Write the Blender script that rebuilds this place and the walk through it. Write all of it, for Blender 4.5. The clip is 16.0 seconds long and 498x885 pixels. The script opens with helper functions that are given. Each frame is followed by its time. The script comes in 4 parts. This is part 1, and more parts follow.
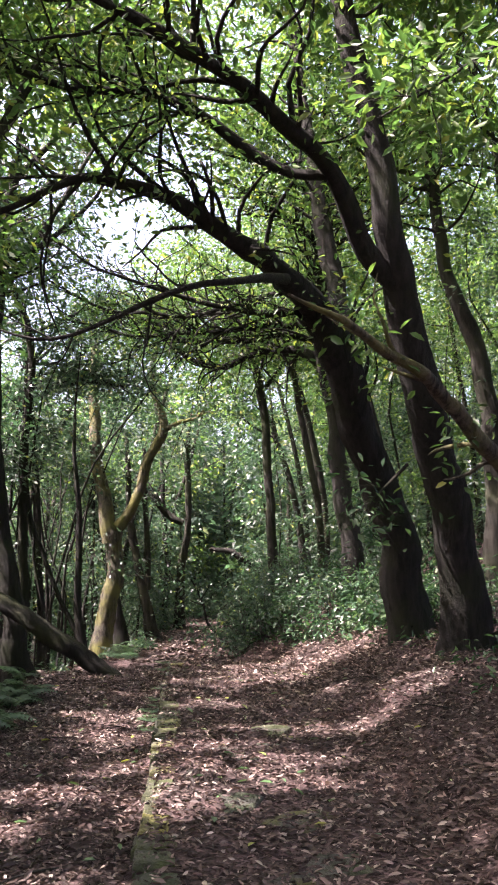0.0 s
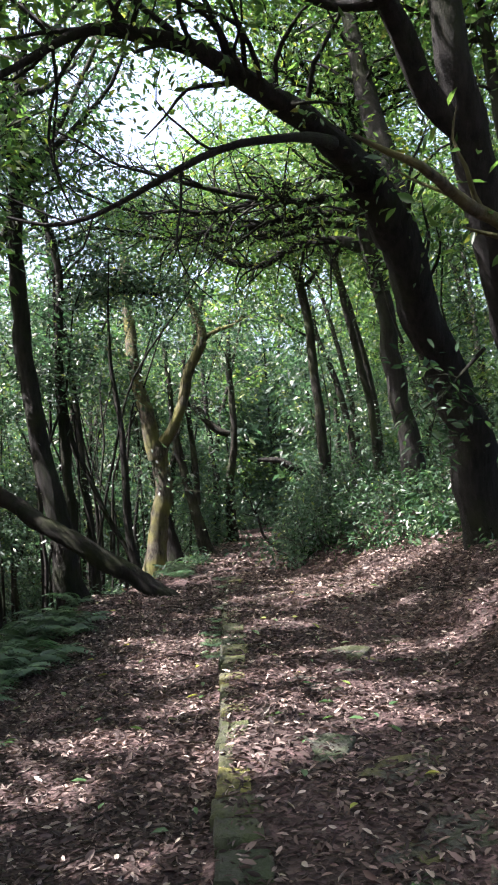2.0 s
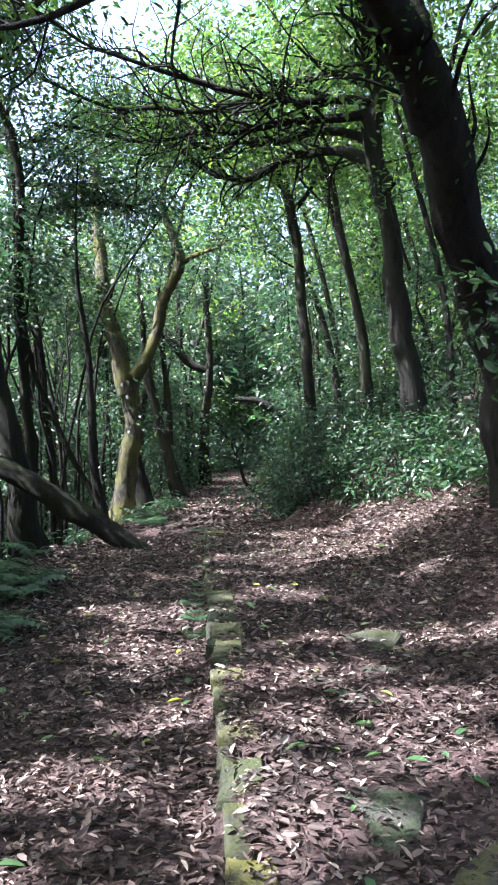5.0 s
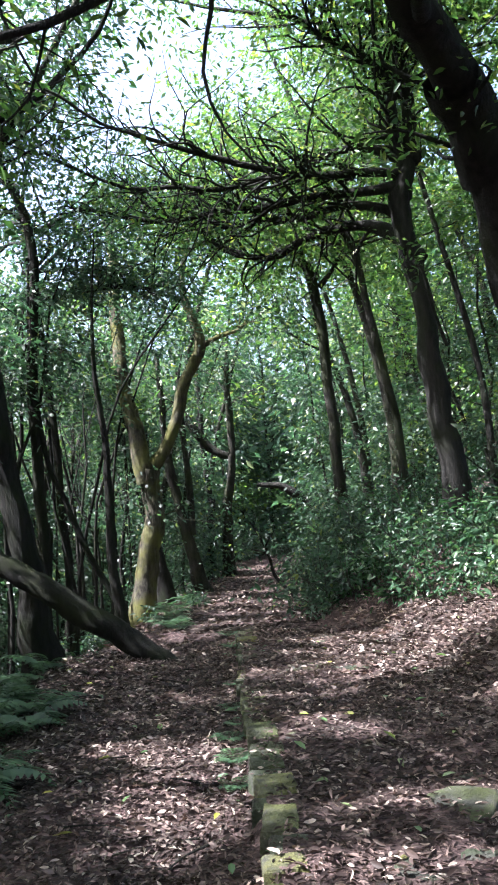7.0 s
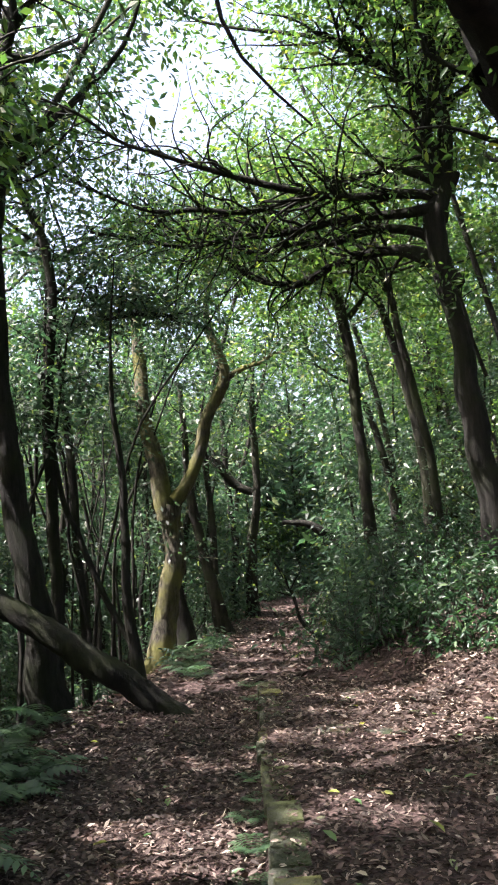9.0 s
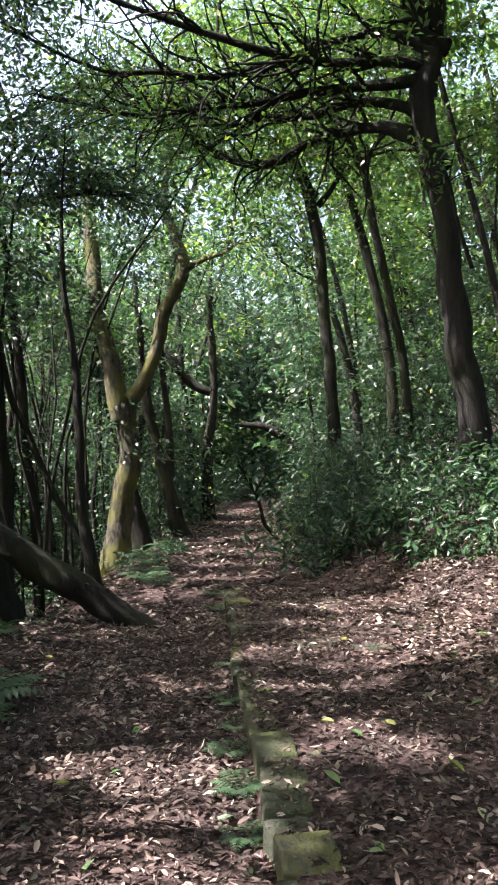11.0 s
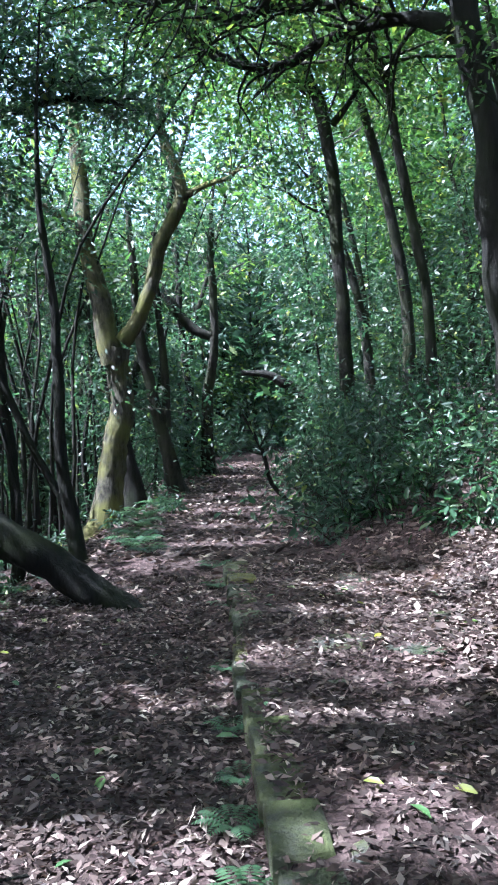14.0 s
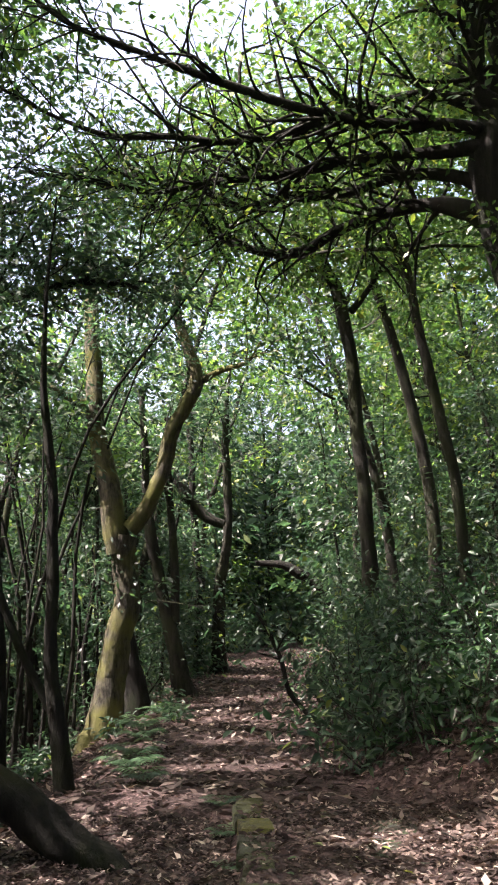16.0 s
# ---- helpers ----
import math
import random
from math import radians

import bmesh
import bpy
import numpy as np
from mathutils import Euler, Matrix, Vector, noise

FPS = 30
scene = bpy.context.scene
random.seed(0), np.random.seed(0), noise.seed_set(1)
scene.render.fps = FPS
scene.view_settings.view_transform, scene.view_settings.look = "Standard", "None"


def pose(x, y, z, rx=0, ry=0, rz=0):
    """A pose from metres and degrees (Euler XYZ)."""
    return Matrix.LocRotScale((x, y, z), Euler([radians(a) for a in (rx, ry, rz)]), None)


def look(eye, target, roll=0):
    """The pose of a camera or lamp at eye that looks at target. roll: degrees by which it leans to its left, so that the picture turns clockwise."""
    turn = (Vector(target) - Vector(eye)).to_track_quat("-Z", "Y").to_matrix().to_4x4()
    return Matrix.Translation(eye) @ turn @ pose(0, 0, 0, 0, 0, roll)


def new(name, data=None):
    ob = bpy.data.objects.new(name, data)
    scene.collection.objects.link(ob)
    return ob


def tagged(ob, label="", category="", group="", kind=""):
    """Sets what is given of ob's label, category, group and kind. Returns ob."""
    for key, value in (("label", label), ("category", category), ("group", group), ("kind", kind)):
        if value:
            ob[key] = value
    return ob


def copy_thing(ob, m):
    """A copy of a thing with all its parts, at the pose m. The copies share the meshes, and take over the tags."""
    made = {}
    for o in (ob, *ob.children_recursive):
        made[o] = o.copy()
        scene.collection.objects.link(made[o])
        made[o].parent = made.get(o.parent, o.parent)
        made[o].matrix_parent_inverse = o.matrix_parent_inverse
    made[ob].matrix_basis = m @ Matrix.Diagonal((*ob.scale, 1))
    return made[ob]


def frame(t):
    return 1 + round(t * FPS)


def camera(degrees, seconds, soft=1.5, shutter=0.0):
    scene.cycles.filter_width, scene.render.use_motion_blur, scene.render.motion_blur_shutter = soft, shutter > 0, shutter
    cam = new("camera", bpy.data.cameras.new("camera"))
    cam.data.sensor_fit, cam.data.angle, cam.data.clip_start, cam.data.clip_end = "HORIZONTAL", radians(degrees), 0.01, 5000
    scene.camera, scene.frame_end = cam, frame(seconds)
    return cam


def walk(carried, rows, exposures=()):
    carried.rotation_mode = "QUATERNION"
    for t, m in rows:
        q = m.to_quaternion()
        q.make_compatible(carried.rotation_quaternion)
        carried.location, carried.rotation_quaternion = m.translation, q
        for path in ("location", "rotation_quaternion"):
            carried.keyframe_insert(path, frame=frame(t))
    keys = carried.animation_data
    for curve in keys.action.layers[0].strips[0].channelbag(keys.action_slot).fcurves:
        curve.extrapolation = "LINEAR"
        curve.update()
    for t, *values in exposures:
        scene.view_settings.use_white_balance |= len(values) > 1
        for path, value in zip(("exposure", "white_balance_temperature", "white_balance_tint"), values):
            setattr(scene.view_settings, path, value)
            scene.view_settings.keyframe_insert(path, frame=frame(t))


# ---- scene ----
cam = camera(32.7, 16.0, 2.0)
METRES, EYE, TILT, LEAN, TURN = 8.2, 1.5, 0.0, 0.0, 0.0
ROWS = [
    (0.0, 0.0, 0.0, 0.0, 0.04, 8.59, 0.24),
    (0.5, -0.002, 0.0264, -0.0005, 2.85, 7.44, 1.24),
    (1.0, -0.0054, 0.0531, 0.0005, 4.34, 6.42, 2.0),
    (1.5, -0.0156, 0.0901, 0.0016, 3.43, 4.56, 3.45),
    (2.0, -0.0193, 0.1208, 0.0011, 3.15, 2.67, 3.77),
    (2.5, -0.0153, 0.1556, 0.0008, 3.2, 0.19, 2.14),
    (3.0, -0.0235, 0.1867, -0.0036, 1.88, -2.38, 1.19),
    (5.5, -0.0619, 0.3686, -0.0009, 0.95, -0.39, 2.13),
    (6.0, -0.0614, 0.404, 0.0035, 1.62, 2.3, 1.72),
    (6.5, -0.0697, 0.429, 0.0064, 2.38, 3.47, 1.9),
    (7.0, -0.0812, 0.4558, 0.0121, 2.3, 4.31, 3.32),
    (7.5, -0.0835, 0.4795, 0.0122, 2.78, 5.35, 3.57),
    (8.0, -0.0815, 0.509, 0.0159, 4.1, 7.03, 2.72),
    (10.5, -0.1011, 0.6232, 0.0159, 2.87, 4.59, 1.91),
    (11.0, -0.1159, 0.6586, 0.0121, 0.57, 0.28, 1.95),
    (11.5, -0.1237, 0.6782, 0.011, -1.0, -2.77, 2.09),
    (12.0, -0.117, 0.7112, 0.0031, -2.33, -4.67, -0.09),
    (12.5, -0.1141, 0.7428, -0.0003, -2.52, -6.94, -0.76),
    (13.0, -0.1223, 0.7812, 0.0005, -3.58, -7.67, 0.44),
    (13.5, -0.1279, 0.8131, 0.0033, -2.08, -6.07, 1.85),
    (14.0, -0.1239, 0.85, 0.0053, 0.63, -2.99, 1.58),
    (14.5, -0.1249, 0.8852, 0.0042, -0.9, -1.76, 2.19),
    (15.0, -0.1316, 0.9167, 0.0107, -1.68, 2.69, 2.51),
    (15.5, -0.1306, 0.9454, 0.0127, -0.01, 7.08, 1.86),
    (16.0, -0.128, 0.9752, 0.0151, 1.54, 9.68, 0.98),
]
EXPOSURES = [(0.0, 2.61, 6500, 30), (1.5, 2.32, 6200, 22), (3.0, 2.62, 5800, 17), (5.5, 2.57, 5500, 15), (8.0, 2.32, 5900, 14), (10.5, 2.22, 6700, 20), (11.5, 2.37, 5500, 15), (12.5, 2.42, 5200, 15), (14.0, 2.57, 5000, 11), (15.0, 2.57, 5500, 14), (15.5, 2.45, 5500, 10), (16.0, 2.12, 6600, 20)]
walk(cam, [(t, pose(0, 0, EYE, TILT, LEAN, TURN) @ pose(METRES * x, METRES * y, METRES * z, 90 + pitch, roll, yaw)) for t, x, y, z, yaw, pitch, roll in ROWS], EXPOSURES)

# ---- world, sun, exposure ----
SUN_DIR = Vector((-0.56, -0.10, 0.82)).normalized()
world = bpy.data.worlds.new("sky")
world.use_nodes = True
wn = world.node_tree
sky = wn.nodes.new("ShaderNodeTexSky")
sky.sky_type, sky.sun_disc = "NISHITA", False
sky.sun_elevation = math.asin(SUN_DIR.z)
sky.sun_rotation = math.atan2(SUN_DIR.x, SUN_DIR.y)
sky.dust_density, sky.air_density, sky.ozone_density = 8.0, 1.0, 0.6
wn.links.new(sky.outputs[0], wn.nodes["Background"].inputs[0])
wn.nodes["Background"].inputs[1].default_value = 0.15
scene.world = world
sun = new("sun", bpy.data.lights.new("sun", "SUN"))
sun.data.energy, sun.data.angle, sun.data.color = 5.0, radians(0.6), (1.0, 0.93, 0.84)
sun.matrix_world = look((0, 0, 30), Vector((0, 0, 30)) - SUN_DIR)

# ---- materials ----


def material(name, build):
    m = bpy.data.materials.new(name)
    m.use_nodes = True
    t = m.node_tree
    build(t, t.nodes, t.links, t.nodes["Principled BSDF"])
    return m


def ramp(n, stops):
    r = n.new("ShaderNodeValToRGB")
    while len(r.color_ramp.elements) < len(stops):
        r.color_ramp.elements.new(0.5)
    for e, (p, c) in zip(r.color_ramp.elements, stops):
        e.position, e.color = p, (*c, 1)
    return r


def noise_tex(n, l, scale, detail=5.0, rough=0.6, stretch=None):
    co = n.new("ShaderNodeTexCoord")
    tex = n.new("ShaderNodeTexNoise")
    tex.inputs["Scale"].default_value, tex.inputs["Detail"].default_value, tex.inputs["Roughness"].default_value = scale, detail, rough
    if stretch:
        mp = n.new("ShaderNodeMapping")
        mp.inputs["Scale"].default_value = stretch
        l.new(co.outputs["Object"], mp.inputs[0])
        l.new(mp.outputs[0], tex.inputs["Vector"])
    else:
        l.new(co.outputs["Object"], tex.inputs["Vector"])
    return tex


def mix(n, l, fac, a, b, blend="MIX"):
    m = n.new("ShaderNodeMix")
    m.data_type, m.blend_type = "RGBA", blend
    for key, v in ((0, fac), (6, a), (7, b)):
        if hasattr(v, "links"):
            l.new(v, m.inputs[key])
        elif key == 0:
            m.inputs[0].default_value = v
        else:
            m.inputs[key].default_value = (*v, 1)
    return m.outputs[2]


def bump(n, l, height, shader, strength=0.5, dist=0.02):
    b = n.new("ShaderNodeBump")
    b.inputs["Strength"].default_value, b.inputs["Distance"].default_value = strength, dist
    l.new(height, b.inputs["Height"])
    l.new(b.outputs[0], shader.inputs["Normal"])


def leaf_material(name, stops, glow, share=0.42, rough=0.38, per_object=False, gloss=0.5):
    """Leaf blade: glossy cuticle above, light shining through from behind."""
    def build(t, n, l, p):
        src = n.new("ShaderNodeObjectInfo") if per_object else n.new("ShaderNodeNewGeometry")
        rnd = src.outputs["Random"] if per_object else src.outputs["Random Per Island"]
        r = ramp(n, stops)
        l.new(rnd, r.inputs[0])
        tex = noise_tex(n, l, 0.9, 3)
        vein = noise_tex(n, l, 60, 2)
        tone = ramp(n, [(0.3, (0.62, 0.66, 0.6)), (0.7, (1.25, 1.2, 1.1))])
        l.new(tex.outputs[0], tone.inputs[0])
        col = mix(n, l, 1.0, r.outputs[0], tone.outputs[0], "MULTIPLY")
        l.new(col, p.inputs["Base Color"])
        p.inputs["Roughness"].default_value = rough
        p.inputs["Specular IOR Level"].default_value = gloss
        bump(n, l, vein.outputs[0], p, 0.3, 0.004)
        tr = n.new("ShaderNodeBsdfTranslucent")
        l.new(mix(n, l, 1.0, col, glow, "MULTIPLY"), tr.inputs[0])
        ms = n.new("ShaderNodeMixShader")
        ms.inputs[0].default_value = share
        l.new(p.outputs[0], ms.inputs[1])
        l.new(tr.outputs[0], ms.inputs[2])
        l.new(ms.outputs[0], n["Material Output"].inputs[0])
    return material(name, build)


def bark_material(name, dark, pale, moss, amount):
    def build(t, n, l, p):
        grain = noise_tex(n, l, 14, 8, 0.7, (1, 1, 0.22))
        blotch = noise_tex(n, l, 1.7, 4, 0.6)
        fine = noise_tex(n, l, 70, 4, 0.7, (1, 1, 0.4))
        r = ramp(n, [(0.38, dark), (0.66, pale)])
        l.new(grain.outputs[0], r.inputs[0])
        mr = ramp(n, [(0.62 - amount, (0, 0, 0)), (0.8 - amount * 0.6, (1, 1, 1))])
        l.new(blotch.outputs[0], mr.inputs[0])
        col = mix(n, l, mr.outputs[0], r.outputs[0], moss)
        l.new(col, p.inputs["Base Color"])
        p.inputs["Roughness"].default_value = 0.9
        p.inputs["Specular IOR Level"].default_value = 0.25
        s = mix(n, l, 0.4, grain.outputs[0], fine.outputs[0])
        bump(n, l, s, p, 1.0, 0.07)
    return material(name, build)


def soil_build(t, n, l, p):
    big = noise_tex(n, l, 1.3, 4)
    chips = n.new("ShaderNodeTexVoronoi")
    chips.inputs["Scale"].default_value = 34
    co = n.new("ShaderNodeTexCoord")
    warp = noise_tex(n, l, 9, 3)
    add = n.new("ShaderNodeVectorMath")
    sc = n.new("ShaderNodeVectorMath")
    sc.operation, sc.inputs[3].default_value = "SCALE", 0.12
    l.new(warp.outputs[1], sc.inputs[0])
    l.new(co.outputs["Object"], add.inputs[0])
    l.new(sc.outputs[0], add.inputs[1])
    l.new(add.outputs[0], chips.inputs["Vector"])
    r = ramp(n, [(0.1, (0.022, 0.016, 0.015)), (0.5, (0.055, 0.04, 0.038)), (0.9, (0.12, 0.09, 0.086))])
    l.new(chips.outputs["Color"], r.inputs[0])
    dark = ramp(n, [(0.35, (0.6, 0.58, 0.55)), (0.65, (1.1, 1.0, 1.0))])
    l.new(big.outputs[0], dark.inputs[0])
    l.new(mix(n, l, 1.0, r.outputs[0], dark.outputs[0], "MULTIPLY"), p.inputs["Base Color"])
    p.inputs["Roughness"].default_value = 0.92
    p.inputs["Specular IOR Level"].default_value = 0.15
    bump(n, l, chips.outputs["Distance"], p, 0.8, 0.02)


def stone_material(name, moss_amount):
    def build(t, n, l, p):
        a = noise_tex(n, l, 5, 8, 0.65)
        g = noise_tex(n, l, 45, 5, 0.7)
        info = n.new("ShaderNodeObjectInfo")
        r = ramp(n, [(0.3, (0.03, 0.031, 0.025)), (0.7, (0.075, 0.074, 0.058))])
        l.new(g.outputs[0], r.inputs[0])
        mo = ramp(n, [(0.15, (0.028, 0.042, 0.013)), (0.6, (0.07, 0.082, 0.022)), (0.85, (0.11, 0.11, 0.028)), (1.0, (0.19, 0.18, 0.045))])
        l.new(info.outputs["Random"], mo.inputs[0])
        cover = ramp(n, [(0.55 - moss_amount * 0.4, (0, 0, 0)), (0.7 - moss_amount * 0.25, (1, 1, 1))])
        l.new(a.outputs[0], cover.inputs[0])
        l.new(mix(n, l, cover.outputs[0], r.outputs[0], mo.outputs[0]), p.inputs["Base Color"])
        p.inputs["Roughness"].default_value = 0.88
        bump(n, l, mix(n, l, 0.5, a.outputs[0], g.outputs[0]), p, 1.0, 0.05)
    return material(name, build)


SOIL = material("leaf_mould", soil_build)
STONE = stone_material("path_stone", 0.3)
MOSSY = stone_material("mossy_stone", 0.5)
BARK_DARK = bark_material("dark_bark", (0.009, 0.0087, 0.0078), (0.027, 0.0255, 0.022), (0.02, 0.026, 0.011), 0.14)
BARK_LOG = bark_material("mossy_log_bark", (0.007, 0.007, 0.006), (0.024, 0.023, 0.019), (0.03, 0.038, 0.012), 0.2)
BARK_GREY = bark_material("grey_bark", (0.018, 0.017, 0.014), (0.125, 0.113, 0.085), (0.14, 0.14, 0.042), 0.2)
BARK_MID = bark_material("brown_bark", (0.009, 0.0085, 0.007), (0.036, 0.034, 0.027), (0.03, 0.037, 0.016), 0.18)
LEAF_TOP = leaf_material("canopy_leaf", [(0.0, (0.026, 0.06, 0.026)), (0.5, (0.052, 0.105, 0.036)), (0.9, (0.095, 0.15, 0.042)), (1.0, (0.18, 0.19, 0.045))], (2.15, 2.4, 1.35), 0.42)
LEAF_DARK = leaf_material("understorey_leaf", [(0.0, (0.02, 0.042, 0.03)), (0.6, (0.043, 0.08, 0.054)), (0.93, (0.072, 0.118, 0.06)), (1.0, (0.18, 0.19, 0.05))], (1.9, 2.45, 1.7), 0.32, 0.4)
LEAF_SHRUB = leaf_material("shrub_leaf", [(0.0, (0.02, 0.045, 0.028)), (0.6, (0.042, 0.085, 0.05)), (0.9, (0.075, 0.125, 0.068)), (1.0, (0.14, 0.2, 0.12))], (1.8, 2.3, 1.2), 0.25, 0.25)
LEAF_FERN = leaf_material("fern_leaf", [(0.0, (0.028, 0.065, 0.034)), (1.0, (0.06, 0.11, 0.056))], (1.8, 2.3, 1.2), 0.3, 0.45)
LEAF_DEAD = leaf_material("dead_leaf", [(0.0, (0.03, 0.022, 0.021)), (0.45, (0.065, 0.047, 0.045)), (0.75, (0.14, 0.102, 0.097)), (0.92, (0.28, 0.222, 0.21)), (1.0, (0.48, 0.42, 0.38))], (1.2, 1.0, 0.8), 0.1, 0.6, gloss=0.2)
LEAF_FALLEN = leaf_material("fallen_green_leaf", [(0.0, (0.05, 0.11, 0.05)), (0.5, (0.1, 0.18, 0.06)), (0.75, (0.3, 0.3, 0.04)), (1.0, (0.2, 0.26, 0.16))], (1.5, 1.8, 1.0), 0.2, 0.4, True)

# ---- geometry helpers ----


class Geo:
    """Collects quads; mesh() makes them one mesh."""

    def __init__(self):
        self.v, self.f, self.count = [], [], 0

    def add(self, v, f):
        self.v.append(np.asarray(v, dtype=np.float32).reshape(-1, 3))
        self.f.append(np.asarray(f, dtype=np.int32).reshape(-1, 4) + self.count)
        self.count += len(self.v[-1])

    def mesh(self, name, mat, smooth=True):
        me = bpy.data.meshes.new(name)
        if self.count:
            v, f = np.concatenate(self.v), np.concatenate(self.f)
            me.vertices.add(len(v))
            me.vertices.foreach_set("co", v.ravel())
            me.loops.add(f.size)
            me.loops.foreach_set("vertex_index", f.ravel())
            me.polygons.add(len(f))
            me.polygons.foreach_set("loop_start", np.arange(0, f.size, 4, dtype=np.int32))
            me.polygons.foreach_set("use_smooth", np.full(len(f), smooth))
            me.update(calc_edges=True)
        me.materials.append(mat)
        return me


def part(name, geo, mat, parent, label="", smooth=True):
    ob = new(name, geo.mesh(name, mat, smooth))
    ob.parent = parent
    if label:
        tagged(ob, label)
    return ob


def curve_points(pts, step=0.2):
    """A smooth line through (x, y, z, radius) knots."""
    p = np.asarray(pts, dtype=float)
    p = np.vstack([2 * p[0] - p[1], p, 2 * p[-1] - p[-2]])
    out = []
    for i in range(1, len(p) - 2):
        n = max(2, int(np.linalg.norm(p[i + 1, :3] - p[i, :3]) / step))
        u = np.linspace(0, 1, n, endpoint=False)[:, None]
        a, b, c, d = p[i - 1], p[i], p[i + 1], p[i + 2]
        out.append(0.5 * (2 * b + (c - a) * u + (2 * a - 5 * b + 4 * c - d) * u ** 2 + (3 * b - a - 3 * c + d) * u ** 3))
    out.append(p[-2][None])
    q = np.vstack(out)
    q[:, 3] = np.maximum(q[:, 3], 0.003)
    return q


def tube(geo, pts, sides=8, step=0.2, rough=0.1, flare=0.0, rng=None):
    """A limb: rings of uneven radius along a smooth line; flare spreads its foot into root buttresses."""
    q = curve_points(pts, step)
    if rng is not None and len(q) > 4:
        w = rng.normal(0, 1, (len(q), 3))
        for _ in range(3):
            w = (w + np.roll(w, 1, 0) + np.roll(w, -1, 0)) / 3
        w[0] = w[-1] = 0
        q[:, :3] += w * q[:, 3:4] * 0.3
    tan = np.gradient(q[:, :3], axis=0)
    tan /= np.linalg.norm(tan, axis=1)[:, None] + 1e-9
    ref = np.array([0.31, 0.87, 0.2])
    s = np.cross(tan, ref)
    s /= np.linalg.norm(s, axis=1)[:, None] + 1e-9
    b = np.cross(tan, s)
    ang = np.linspace(0, 2 * np.pi, sides, endpoint=False)
    r = q[:, 3:4] * np.ones((1, sides))
    if rng is not None and rough:
        k = rng.normal(0, rough, (len(q), sides))
        k = (k + np.roll(k, 1, 0) + np.roll(k, 2, 0) + np.roll(k, 1, 1)) * 0.5
        r = r * (1 + k)
    if flare:
        h = np.linalg.norm(q[:, :3] - q[0, :3], axis=1)[:, None]
        lobes = 0.6 + 0.6 * np.maximum(0, np.cos(ang * 4 + 0.7))[None]
        r = r * (1 + flare * np.exp(-h / 0.42) * lobes)
    v = q[:, None, :3] + r[..., None] * (np.cos(ang)[None, :, None] * s[:, None] + np.sin(ang)[None, :, None] * b[:, None])
    n = len(q)
    i = np.arange(n - 1)[:, None] * sides
    j = np.arange(sides)[None]
    k = (j + 1) % sides
    f = np.stack([i + j, i + k, i + sides + k, i + sides + j], -1)
    geo.add(v, f)
    return q


def unit(a):
    return a / (np.linalg.norm(a, axis=-1, keepdims=True) + 1e-9)


def blades(geo, P, D, N, L, W, fine=True):
    """One folded blade for each foot P, way D, upper side N, length L and width W."""
    D = unit(D)
    S = unit(np.cross(D, N))
    N = np.cross(S, D)
    L, W = np.asarray(L)[:, None], np.asarray(W)[:, None]
    m = len(P)
    up = 0.16 * W * N
    tip = P + L * D - 0.12 * L * N
    if fine:
        v = np.stack([P, P + 0.3 * L * D + 0.42 * W * S + up, P + 0.65 * L * D + 0.4 * W * S + up * 0.6, tip,
                      P + 0.65 * L * D - 0.4 * W * S + up * 0.6, P + 0.3 * L * D - 0.42 * W * S + up], 1)
        f = np.array([[0, 1, 2, 3], [0, 3, 4, 5]])
        geo.add(v, f[None] + 6 * np.arange(m)[:, None, None])
    else:
        v = np.stack([P, P + 0.45 * L * D + 0.5 * W * S, tip, P + 0.45 * L * D - 0.5 * W * S], 1)
        geo.add(v, np.arange(4)[None] + 4 * np.arange(m)[:, None])


